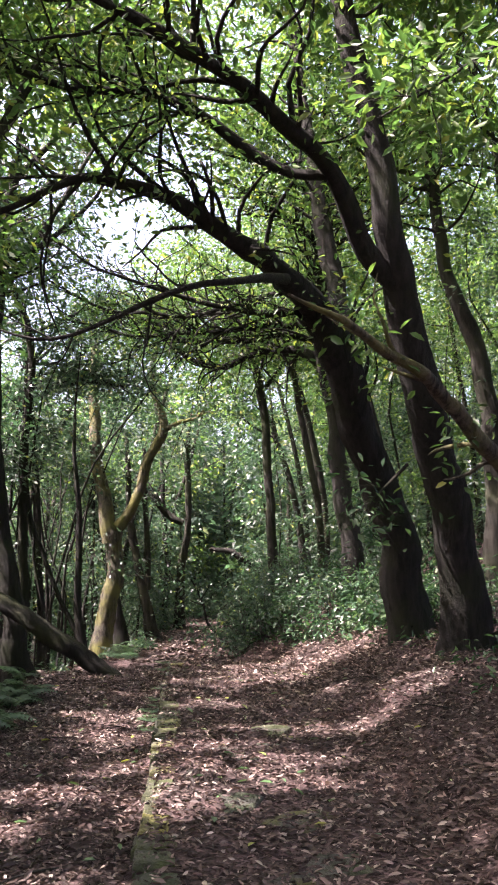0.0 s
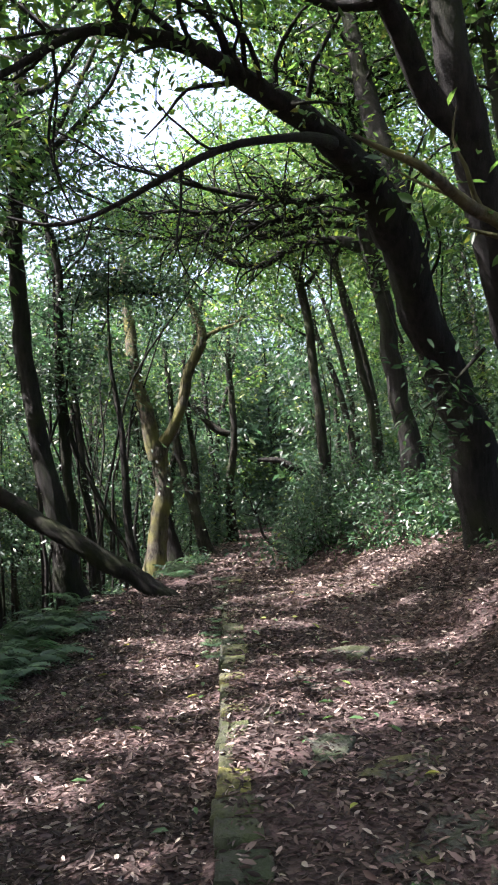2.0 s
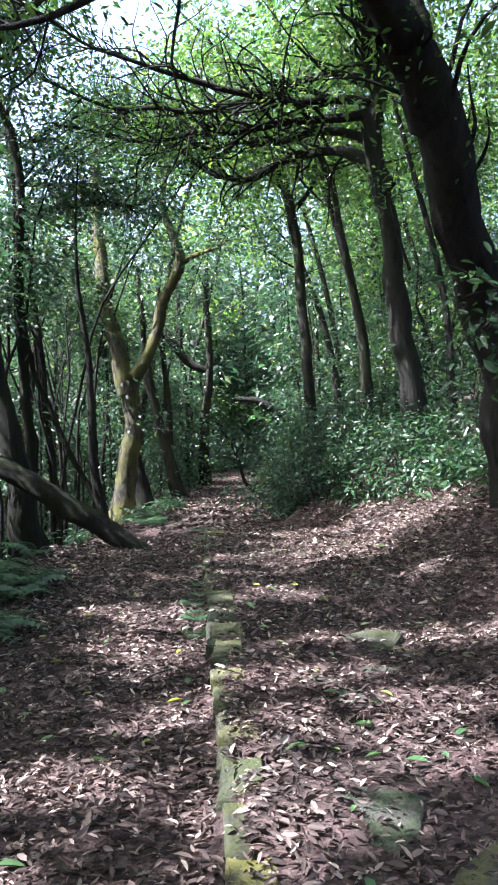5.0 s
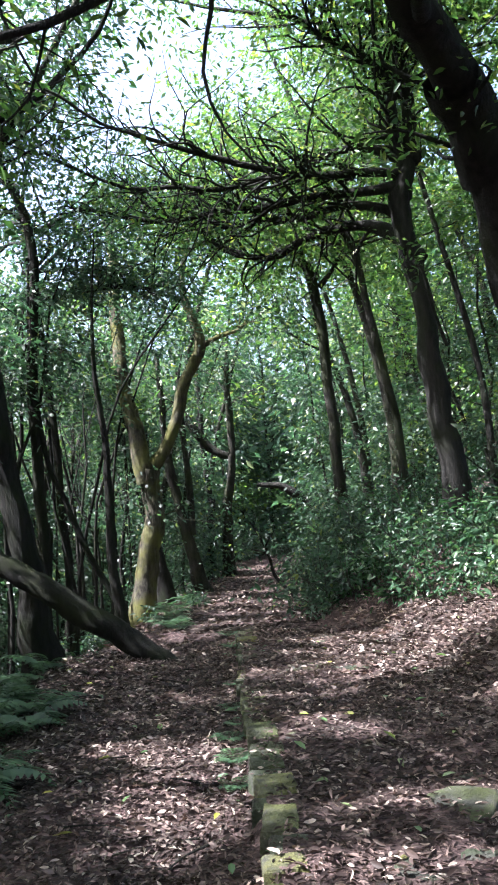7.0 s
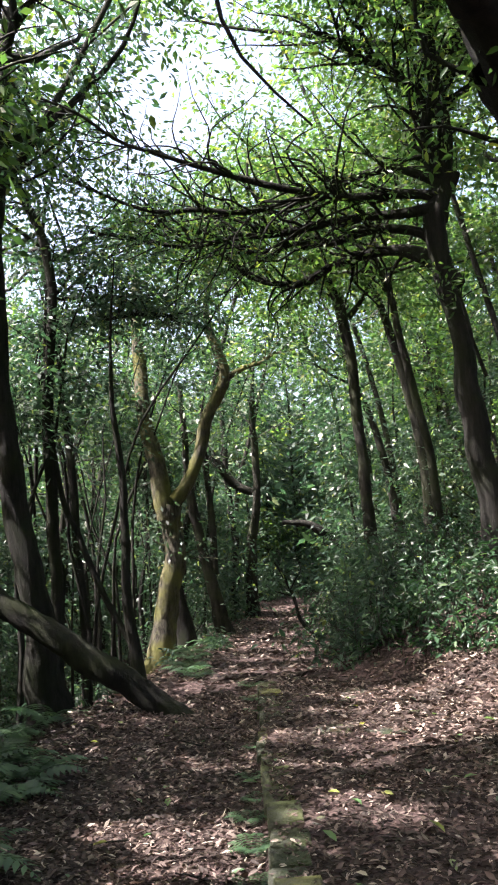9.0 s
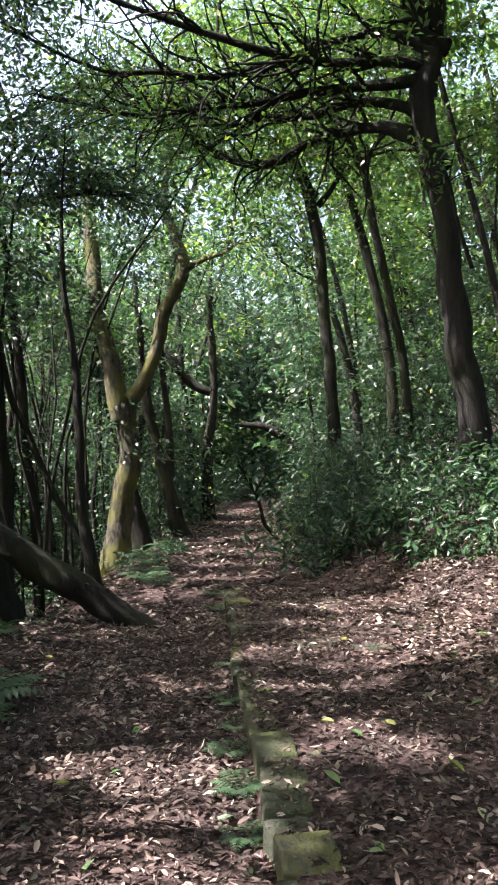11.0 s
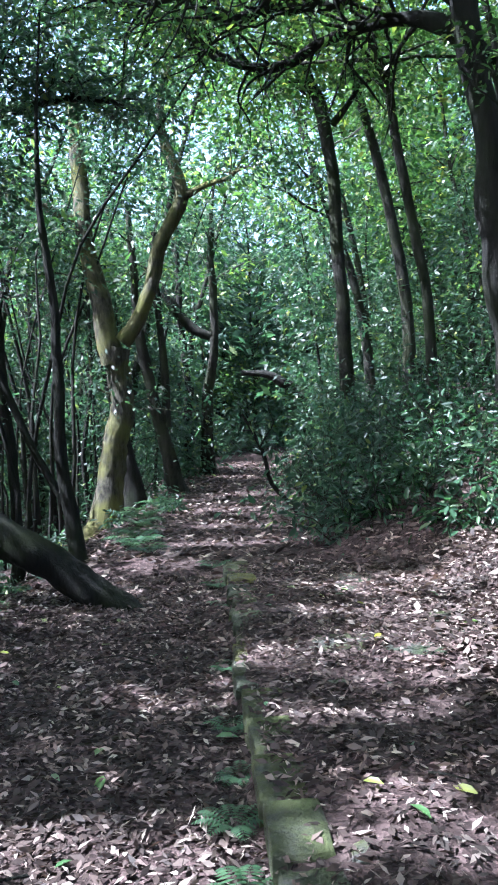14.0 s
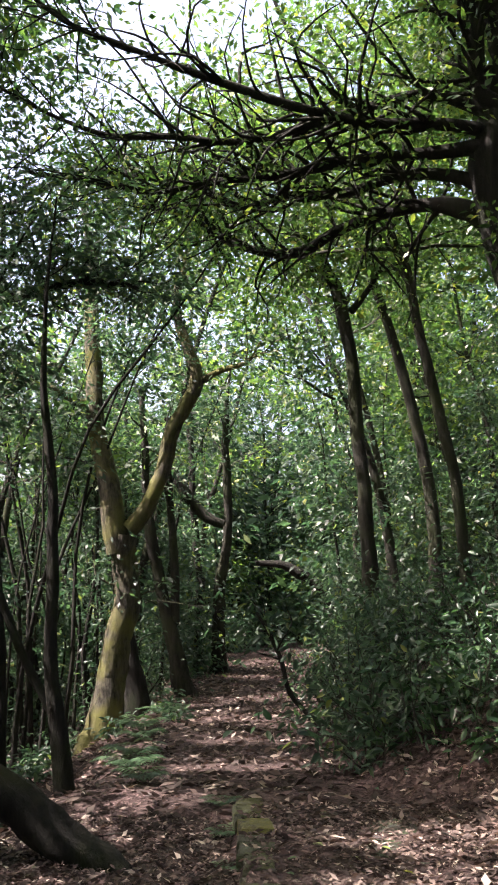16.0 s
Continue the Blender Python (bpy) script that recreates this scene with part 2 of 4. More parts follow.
# openings in the crowns through which the sun comes down: x, y, z of what it reaches, and the opening's half sizes
GAPS = np.array([
    (0.6, 8.4, 0.0, 1.3, 0.24), (1.6, 8.7, 0.5, 0.5, 0.4), (-1.4, 9.1, 0.0, 0.55, 0.95), (-0.35, 5.9, 0.0, 0.4, 0.5),
    (0.1, 12.3, 0.0, 0.8, 0.4), (0.9, 13.0, 0.2, 0.7, 0.5), (0.1, 13.9, 0.0, 0.85, 0.36), (-1.9, 15.6, -0.2, 0.5, 0.25),
    (-1.4, 17.4, -0.3, 0.7, 0.3), (-1.4, 19.6, -0.4, 0.7, 0.3), (-1.4, 22.0, -0.5, 0.8, 0.4), (-1.4, 25.0, -0.6, 0.8, 0.5),
    (-1.5, 29.0, -0.6, 0.8, 0.6), (0.9, 16.5, 0.9, 0.5, 0.45), (1.8, 15.2, 0.8, 0.7, 0.6), (2.6, 14.4, 1.2, 0.5, 0.5), (-4.1, 23.4, 0.2, 0.8, 1.0), (-3.75, 23.4, 1.8, 0.6, 0.8), (-2.0, 37.0, 3.0, 2.0, 1.6), (0.5, 40.0, 4.0, 1.6, 1.3), (-3.5, 41.0, 6.0, 1.2, 1.2), (-3.0, 31.0, 4.0, 1.5, 1.2), (1.4, 17.4, 1.4, 0.5, 0.35), (1.4, 5.8, 5.0, 0.9, 0.6),
    (-2.9, 23.5, 3.6, 0.4, 0.4), (0.5, 7.2, 0.0, 0.5, 0.25), (-1.6, 6.4, 0.0, 0.5, 0.25), (-1.6, 5.5, 0.0, 0.5, 0.25), (-1.2, 7.3, 0.0, 0.4, 0.25), (0.3, 6.4, 0.0, 0.5, 0.22), (-1.0, 4.6, 0.0, 0.4, 0.2), (-2.2, 27.5, 3.0, 0.8, 0.8),
    (-3.8, 20.5, 5.2, 1.2, 0.8), (1.0, 10.6, 0.1, 0.3, 0.2), (-1.7, 11.6, 0.0, 0.5, 0.15), (-0.4, 10.2, 0.0, 0.3, 0.2),
    (1.9, 16.2, 1.5, 0.8, 0.5), (1.2, 15.6, 0.9, 0.6, 0.45), (2.4, 17.2, 1.9, 0.6, 0.4),
    (-0.7, 12.0, 0.0, 0.8, 0.2), (-0.3, 7.65, 0.0, 0.6, 0.28), (-0.1, 6.8, 0.0, 0.6, 0.25), (0.1, 11.7, 0.0, 0.7, 0.26), (-0.5, 9.8, 0.0, 0.5, 0.16), (-0.6, 11.1, 0.0, 0.6, 0.14),
    (-0.4, 13.0, 0.0, 0.8, 0.2), (-1.9, 9.95, 0.0, 0.5, 0.3), (1.25, 14.4, 0.5, 0.9, 0.55), (1.5, 13.3, 0.5, 0.5, 0.4),
    (-6.0, 26.0, 2.0, 1.5, 1.2), (-7.5, 30.0, 3.0, 1.6, 1.5), (-5.0, 33.0, 3.0, 1.5, 1.5), (-4.8, 28.0, 1.0, 1.0, 1.0), (-8.0, 24.0, 2.0, 1.2, 1.2), (-6.5, 21.0, 1.0, 0.8, 0.8),
    (-5.5, 19.0, 3.0, 0.7, 0.7), (-9.5, 27.0, 3.0, 1.3, 1.3), (4.0, 28.0, 4.0, 1.2, 1.2), (2.5, 21.5, 2.5, 0.8, 0.6), 
    (-4.2, 24.5, 6.0, 1.3, 1.0), (-6.0, 20.0, 6.0, 1.2, 1.0), (-7.5, 17.5, 3.0, 1.0, 0.8), (3.6, 19.0, 3.0, 0.7, 0.7), (-0.6, 6.1, 0.0, 0.28, 0.5)])


def sunlit(P, rng):
    """True for blades that stand in one of the openings."""
    hit = np.zeros(len(P), bool)
    jag = rng.normal(0, 0.12, len(P))
    for x, y, z, rx, ry in GAPS:
        k = (P[:, 2] - z) / SUN_DIR.z
        dx = (P[:, 0] - SUN_DIR.x * k - x) / (1.05 * rx + 0.03)
        dy = (P[:, 1] - SUN_DIR.y * k - y) / (1.12 * ry + 0.04)
        hit |= (k > 0.9) & (dx ** 2 + dy ** 2 < (1 + jag) ** 2)
    return hit


def hollow(P, floor=4.8):
    """True where crowns leave the air free: leaves gather in clumps a metre or two across."""
    x, y, z = P[:, 0], P[:, 1], P[:, 2]
    f = (np.sin(2.1 * x + 0.9 * y + 1.1 * z) + np.sin(-1.3 * x + 1.7 * y + 2.3 * z + 1.7) + np.sin(1.1 * x - 2.2 * y + 1.9 * z + 4.1)
         + 0.7 * np.sin(3.9 * x + 3.1 * y - 2.7 * z + 0.4) + 0.7 * np.sin(-3.3 * x + 4.2 * y + 3.6 * z + 2.9))
    return (f < (-1.05 if floor > 4 else -0.45)) & (z > floor)


def sprays(geo, C, n, spread, length, rng, fine=False, flat=0.5, droop=0.3, width=0.4, gaps=True, tilt=0.8, airy=False):
    """Leaves in loose flat tufts round the twig ends C."""
    C = np.repeat(np.asarray(C)[:, :3], n, 0)
    o = rng.normal(0, 1, C.shape) * spread * np.array([1, 1, flat])
    P = C + o
    if gaps:
        keep = ~sunlit(P, rng)
        if airy:
            keep &= ~hollow(P, 4.8 if airy is True else airy)
        P, o = P[keep], o[keep]
    m = len(P)
    D = unit(o * np.array([1, 1, 0.3])) + rng.normal(0, 0.5, (m, 3)) - np.array([0, 0, droop])
    N = np.array([0, 0, 1.0]) + rng.normal(0, tilt, (m, 3))
    L = length * rng.uniform(0.65, 1.3, m)
    blades(geo, P, D, N, L, L * width * rng.uniform(0.8, 1.2, m), fine)


def wander(start, way, length, radius, rng, bend=0.35, knots=5, rise=0.0):
    """Knots of a crooked twig."""
    p, d = np.array(start[:3], float), unit(np.array(way, float))
    out = [(*p, radius)]
    for i in range(1, knots):
        d = unit(d + rng.normal(0, bend, 3) + np.array([0, 0, rise]))
        p = p + d * length / (knots - 1)
        out.append((*p, radius * (1 - 0.8 * i / (knots - 1))))
    return out


def twigs(geo, q, n, length, rng, start=0.3, sides=4, rise=0.05, flat=0.6, knots=5, step=0.22, each=None):
    """Side twigs off the limb q; returns where their leaves sit."""
    ends = []
    for _ in range(n):
        i = int(rng.uniform(start, 1.0) * (len(q) - 1))
        t = unit(q[min(i + 1, len(q) - 1), :3] - q[max(i - 1, 0), :3])
        side = unit(np.cross(t, rng.normal(0, 1, 3))) * np.array([1, 1, flat])
        side[2] = max(side[2], -0.15)
        ln = length * rng.uniform(0.5, 1.2)
        geo = each() if each else geo
        k = tube(geo, wander(q[i], t * 0.7 + side, ln, max(0.007, min(q[i, 3] * 0.5, 0.03)), rng, 0.35, knots, rise), sides, step)
        ends.append(k[len(k) // 3::2])
    return np.vstack(ends) if ends else np.zeros((0, 4))


def thing(name, label, category, group="", at=(0, 0, 0)):
    ob = new(name)
    ob.location = at
    ob.empty_display_size = 0.2
    return tagged(ob, label, category, group)


# ---- the lie of the land ----
EDGE = ((-40, -6, 4.4, 8.7, 11.8, 14.35, 15.5, 18, 22, 28, 36, 42, 50, 60), (0.2, -0.2, -0.56, -0.89, -1.15, -1.3, -1.38, -1.8, -2.15, -2.1, -1.7, -0.4, 8.0, 22.0))
TOE = ((-40, -6, 4, 7.5, 10, 13, 14.6, 16, 20, 28, 36, 42, 50, 60), (1.2, 1.1, 0.95, 0.88, 0.72, 0.55, 0.25, -0.4, -0.6, -0.7, -0.2, 1.6, 10.5, 25.0))
STEEP = ((-40, 14.6, 16.0, 17.5, 60), (0.37, 0.38, 0.56, 0.72, 0.72))
FLAT = ((-40, 14, 17, 31, 36, 60), (1.7, 1.7, 0.55, 0.55, 1.2, 1.2))
STEP = ((-40, 6, 9, 14.5, 15.6, 60), (0.085, 0.09, 0.13, 0.13, 0.0, 0.0))
LEVEL = ((-40, 13.6, 16, 18.5, 24, 41, 60), (0, 0, -0.14, -0.33, -0.5, -0.55, -0.3))


def smooth01(v):
    v = np.clip(v, 0, 1)
    return v * v * (3 - 2 * v)


def lumps(x, y):
    return (0.028 * np.sin(2.3 * x + 1.1 * y) * np.sin(1.7 * y - 0.8 * x + 0.6) + 0.016 * np.sin(5.3 * x - 2.2 * y + 1.0) * np.sin(4.1 * y + 1.9 * x)
            + 0.007 * np.sin(13 * x + 3 * y) * np.sin(11 * y - 4 * x))


def height(x, y):
    x, y = np.asarray(x, float), np.asarray(y, float)
    e, toe, z = np.interp(y, *EDGE), np.interp(y, *TOE), np.interp(y, *LEVEL)
    r = np.maximum(0, x - toe)
    bank = np.interp(y, *STEEP) * np.minimum(r, 1.5) * smooth01(r / 0.5) + 0.3 * np.clip(r - 1.5, 0, 25) + 0.04 * np.clip(r - 26, 0, 200)
    s, flat = e - x, np.interp(y, *FLAT)
    drop = np.interp(y, *STEP) * smooth01((s + 0.03) / 0.07) + 0.36 * np.maximum(0, np.minimum(s - flat, 10)) * smooth01((s - flat) / 1.2) + 0.05 * np.clip(s - 12, 0, 200)
    amp = 1 + 1.5 * smooth01(r / 0.6) + 1.2 * smooth01((s - 1.4) / 0.6)
    return z + bank - drop + lumps(x, y) * amp


def lines(a, b, fine, lo, hi, grow=1.35):
    v = list(np.arange(a, b, fine))
    s, p = fine, v[-1]
    while p < hi:
        s *= grow
        p += s
        v.append(p)
    s, p = fine, v[0]
    while p > lo:
        s *= grow
        p -= s
        v.insert(0, p)
    return np.array(v)


gx, gy = lines(-4.0, 3.5, 0.09, -400, 400), lines(1.5, 28.0, 0.14, -400, 500)
X, Y = np.meshgrid(gx, gy)
g = Geo()
nx, ny = len(gx), len(gy)
ii = (np.arange(ny - 1)[:, None] * nx + np.arange(nx - 1)[None])
g.add(np.stack([X, Y, height(X, Y)], -1), np.stack([ii, ii + 1, ii + nx + 1, ii + nx], -1))
ground = tagged(new("ground", g.mesh("ground", SOIL)), "brown forest floor of leaf mould rising to a bank", "ground", kind="structure")

# ---- named trees ----


def grown_tree(label, trunk, limbs, mat, seed, n_twig, leaf, per, spread, leaf_mat, twig_len=1.2, group="", sides=12, flare=0.6, bare=0.35, fine=False, name="tree", roof=0, reach=3.5, roof_leaf=0.15, roof_per=16, clean=0):
    """A tree from its trunk line and limb lines: twigs and leaf tufts grow off the limbs."""
    rng = np.random.default_rng(seed)
    base = trunk[0][:3]
    ob = thing(name, label, "tree", group)
    tg = Geo()
    t0 = np.array(trunk[0])
    top, under = np.array(trunk[-1]), np.array(trunk[-2])
    if not limbs and not roof:
        trunk = list(trunk) + [(*(top[:3] + unit(top[:3] - under[:3]) * 0.9 + (0.1, 0, 0.3)), top[3] * 0.55), (*(top[:3] + unit(top[:3] - under[:3]) * 1.8 + (0.3, 0, 0.7)), 0.008)]
    ground_z = float(height(t0[0], t0[1]))
    q = tube(tg, [(t0[0] + (trunk[0][0] - trunk[1][0]) * 0.15, t0[1], min(ground_z, t0[2]) - 0.25, t0[3] * 1.1)] + list(trunk), sides, 0.14, 0.06, flare, rng)
    part("trunk", tg, mat, ob)
    made, lg = [], Geo()

    def twig():
        made.append(Geo())
        return made[-1]

    ends = []
    for limb in limbs:
        bg = Geo()
        k = tube(bg, limb, 8, 0.16, 0.08, 0, rng)
        part("branch", bg, mat, ob)
        if len(limbs) - limbs.index(limb) <= clean:
            twigs(None, k, 4, twig_len * 0.7, rng, bare, each=twig)
            continue
        ends.append(twigs(None, k, n_twig, twig_len, rng, bare, each=twig))
        ends.append(k[int(len(k) * 0.75)::2])
    if not limbs or n_twig:
        ends.append(twigs(None, q, max(2, n_twig // 2), twig_len, rng, 0.7, each=twig))
    high = []
    for i in range(roof):
        a = 2 * np.pi * (i + rng.uniform(0, 0.8)) / max(roof, 1)
        bg = Geo()
        k = tube(bg, wander(q[int(len(q) * rng.uniform(0.78, 0.99))], (np.cos(a), np.sin(a), 0.35), reach * rng.uniform(0.7, 1.15), q[-1][3] * 0.8, rng, 0.25, 6, 0.05), 5, 0.4)
        part("branch", bg, mat, ob)
        high.append(twigs(None, k, 6, 1.2, rng, 0.2, 3, knots=4, step=0.4, each=twig))
        high.append(k[3:])
    for tg in made:
        part("twig", tg, mat, ob)
    e = np.vstack(ends)
    e = e[e[:, 2] > 1.2]
    if per:
        sprays(lg, e, per, spread, leaf, rng, fine)
        if high:
            sprays(lg, np.vstack(high), roof_per, 0.45, roof_leaf, rng, airy=True)
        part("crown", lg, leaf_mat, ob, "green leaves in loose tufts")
    return ob

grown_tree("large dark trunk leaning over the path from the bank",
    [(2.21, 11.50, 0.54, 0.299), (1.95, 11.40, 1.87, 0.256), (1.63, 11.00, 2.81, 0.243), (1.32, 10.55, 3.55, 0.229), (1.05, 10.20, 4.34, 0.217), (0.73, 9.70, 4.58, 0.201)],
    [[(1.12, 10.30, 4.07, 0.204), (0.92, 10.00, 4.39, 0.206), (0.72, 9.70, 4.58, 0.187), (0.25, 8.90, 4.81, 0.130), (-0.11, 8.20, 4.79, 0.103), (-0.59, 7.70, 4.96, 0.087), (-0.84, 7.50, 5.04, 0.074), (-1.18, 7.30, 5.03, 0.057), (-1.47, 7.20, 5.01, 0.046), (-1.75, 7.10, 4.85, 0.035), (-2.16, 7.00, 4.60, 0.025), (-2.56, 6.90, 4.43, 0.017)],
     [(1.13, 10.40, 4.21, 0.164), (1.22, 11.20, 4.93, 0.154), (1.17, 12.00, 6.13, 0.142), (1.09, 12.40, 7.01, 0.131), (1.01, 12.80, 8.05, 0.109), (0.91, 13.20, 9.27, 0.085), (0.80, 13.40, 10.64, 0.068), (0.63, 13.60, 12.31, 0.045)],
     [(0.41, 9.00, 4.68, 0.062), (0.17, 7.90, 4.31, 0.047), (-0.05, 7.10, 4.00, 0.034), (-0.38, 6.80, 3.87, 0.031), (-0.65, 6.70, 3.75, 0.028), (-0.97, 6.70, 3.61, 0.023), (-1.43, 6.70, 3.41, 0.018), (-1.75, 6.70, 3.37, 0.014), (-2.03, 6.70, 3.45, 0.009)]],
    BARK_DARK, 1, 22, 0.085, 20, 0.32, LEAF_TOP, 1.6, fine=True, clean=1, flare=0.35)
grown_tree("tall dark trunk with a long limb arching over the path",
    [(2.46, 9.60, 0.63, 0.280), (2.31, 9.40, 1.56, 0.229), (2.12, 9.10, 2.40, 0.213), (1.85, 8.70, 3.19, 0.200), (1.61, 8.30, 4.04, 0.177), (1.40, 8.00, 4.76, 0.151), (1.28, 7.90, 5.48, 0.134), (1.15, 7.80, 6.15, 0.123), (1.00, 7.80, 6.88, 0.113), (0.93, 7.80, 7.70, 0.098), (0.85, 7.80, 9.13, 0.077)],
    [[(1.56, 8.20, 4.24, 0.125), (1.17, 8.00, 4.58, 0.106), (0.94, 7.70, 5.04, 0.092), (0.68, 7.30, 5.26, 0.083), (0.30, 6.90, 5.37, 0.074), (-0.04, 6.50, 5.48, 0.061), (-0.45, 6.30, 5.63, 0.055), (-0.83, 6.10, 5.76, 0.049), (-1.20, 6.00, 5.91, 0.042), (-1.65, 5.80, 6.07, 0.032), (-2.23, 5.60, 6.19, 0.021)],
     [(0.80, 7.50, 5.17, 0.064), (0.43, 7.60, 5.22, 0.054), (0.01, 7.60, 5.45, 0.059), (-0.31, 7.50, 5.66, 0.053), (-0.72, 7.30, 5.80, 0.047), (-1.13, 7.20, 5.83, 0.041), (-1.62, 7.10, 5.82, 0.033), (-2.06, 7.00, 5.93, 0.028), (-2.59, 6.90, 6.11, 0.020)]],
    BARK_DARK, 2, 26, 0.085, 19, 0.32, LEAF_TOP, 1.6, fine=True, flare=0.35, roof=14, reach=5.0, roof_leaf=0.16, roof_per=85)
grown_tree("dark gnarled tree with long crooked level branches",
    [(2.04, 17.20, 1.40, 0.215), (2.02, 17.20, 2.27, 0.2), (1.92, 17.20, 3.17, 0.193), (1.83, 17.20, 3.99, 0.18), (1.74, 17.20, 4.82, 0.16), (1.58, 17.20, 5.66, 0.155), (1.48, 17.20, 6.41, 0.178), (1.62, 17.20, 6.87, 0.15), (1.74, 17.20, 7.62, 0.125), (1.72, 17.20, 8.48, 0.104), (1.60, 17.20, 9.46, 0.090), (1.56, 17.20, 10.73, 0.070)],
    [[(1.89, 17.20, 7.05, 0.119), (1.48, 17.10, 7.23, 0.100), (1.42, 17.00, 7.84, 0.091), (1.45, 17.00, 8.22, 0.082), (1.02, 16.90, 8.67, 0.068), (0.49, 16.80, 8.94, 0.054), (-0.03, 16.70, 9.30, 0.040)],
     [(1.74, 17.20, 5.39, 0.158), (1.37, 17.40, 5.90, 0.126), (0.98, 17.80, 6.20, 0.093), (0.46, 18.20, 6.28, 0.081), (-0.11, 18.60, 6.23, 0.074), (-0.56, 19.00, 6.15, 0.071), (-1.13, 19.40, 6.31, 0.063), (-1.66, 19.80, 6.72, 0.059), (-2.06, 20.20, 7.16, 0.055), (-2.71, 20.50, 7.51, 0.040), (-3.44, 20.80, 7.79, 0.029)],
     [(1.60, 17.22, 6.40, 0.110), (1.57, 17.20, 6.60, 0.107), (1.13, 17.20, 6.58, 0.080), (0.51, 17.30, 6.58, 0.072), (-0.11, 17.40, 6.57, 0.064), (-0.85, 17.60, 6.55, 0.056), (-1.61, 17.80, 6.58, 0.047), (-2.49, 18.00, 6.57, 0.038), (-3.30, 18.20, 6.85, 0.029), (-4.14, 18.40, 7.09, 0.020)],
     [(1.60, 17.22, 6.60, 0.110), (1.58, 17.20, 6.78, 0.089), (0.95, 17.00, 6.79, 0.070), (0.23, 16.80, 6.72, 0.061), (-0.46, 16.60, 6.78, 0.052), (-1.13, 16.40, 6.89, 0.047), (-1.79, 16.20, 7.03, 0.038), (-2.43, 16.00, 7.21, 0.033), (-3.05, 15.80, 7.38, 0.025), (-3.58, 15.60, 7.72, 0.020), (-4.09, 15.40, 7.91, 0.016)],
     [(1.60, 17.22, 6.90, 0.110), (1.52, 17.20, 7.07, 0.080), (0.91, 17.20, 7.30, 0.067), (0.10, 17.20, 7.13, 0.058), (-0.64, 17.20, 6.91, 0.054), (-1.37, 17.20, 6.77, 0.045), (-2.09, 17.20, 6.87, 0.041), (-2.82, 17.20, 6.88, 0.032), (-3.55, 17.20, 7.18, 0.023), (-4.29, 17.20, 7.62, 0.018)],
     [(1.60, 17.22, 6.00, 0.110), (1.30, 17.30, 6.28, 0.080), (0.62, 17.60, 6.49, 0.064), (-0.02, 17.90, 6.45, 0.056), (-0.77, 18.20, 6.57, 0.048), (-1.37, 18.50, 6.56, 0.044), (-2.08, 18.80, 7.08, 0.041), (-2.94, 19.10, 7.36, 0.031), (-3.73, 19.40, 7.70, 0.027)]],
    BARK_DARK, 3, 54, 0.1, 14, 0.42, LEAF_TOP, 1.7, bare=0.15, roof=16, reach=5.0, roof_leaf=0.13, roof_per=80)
grown_tree("grey forked tree with a mossy sunlit trunk beside the path",
    [(-4.12, 23.50, -1.02, 0.348), (-3.99, 23.50, -0.14, 0.288), (-3.82, 23.50, 0.89, 0.240), (-3.68, 23.50, 1.91, 0.239), (-3.71, 23.50, 2.59, 0.272)],
    [[(-3.62, 23.50, 2.70, 0.192), (-3.31, 23.50, 3.09, 0.158), (-3.08, 23.50, 3.70, 0.146), (-2.87, 23.50, 4.47, 0.145), (-2.55, 23.50, 5.07, 0.151), (-2.37, 23.50, 5.45, 0.145), (-2.50, 23.50, 5.99, 0.122), (-2.72, 23.50, 6.62, 0.094), (-2.73, 23.50, 7.35, 0.077), (-2.54, 23.50, 8.08, 0.065), (-2.61, 23.50, 9.21, 0.043)],
     [(-2.40, 23.50, 5.40, 0.078), (-1.89, 23.30, 5.60, 0.055), (-1.45, 23.10, 5.67, 0.038), (-1.23, 23.00, 5.84, 0.022)],
     [(-3.80, 23.50, 2.30, 0.235), (-4.07, 23.55, 3.59, 0.2), (-4.27, 23.60, 4.81, 0.175), (-4.38, 23.70, 5.91, 0.155), (-4.43, 23.80, 7.01, 0.13), (-4.50, 23.90, 8.11, 0.1), (-4.70, 24.00, 9.36, 0.050)],
     [(-4.31, 23.80, 5.17, 0.090), (-4.63, 23.60, 5.12, 0.078), (-5.07, 23.40, 5.37, 0.071), (-5.67, 23.20, 5.41, 0.054)]],
    BARK_GREY, 4, 6, 0.14, 24, 0.40, LEAF_DARK, 1.1, bare=0.78, flare=0.35)
grown_tree("dark leaning tree behind the grey forked one",
    [(-2.78, 25.50, -0.64, 0.207), (-3.09, 25.50, 0.84, 0.141), (-3.37, 25.50, 1.85, 0.127), (-3.52, 25.50, 2.84, 0.114), (-3.64, 25.50, 3.95, 0.088), (-3.74, 25.50, 5.76, 0.062)],
    [[(-3.03, 25.50, 0.96, 0.102), (-3.06, 25.60, 2.23, 0.089), (-3.17, 25.70, 3.49, 0.083), (-3.23, 25.80, 5.23, 0.063)]],
    BARK_MID, 5, 6, 0.15, 28, 0.45, LEAF_DARK, 1.2, bare=0.5)
grown_tree("short dark leaning stem behind the forked tree",
    [(-3.66, 24.50, -0.54, 0.245), (-3.74, 24.50, 0.38, 0.158), (-4.00, 24.50, 1.46, 0.108)],
    [],
    BARK_DARK, 6, 2, 0.15, 8, 0.30, LEAF_DARK, 0.8)
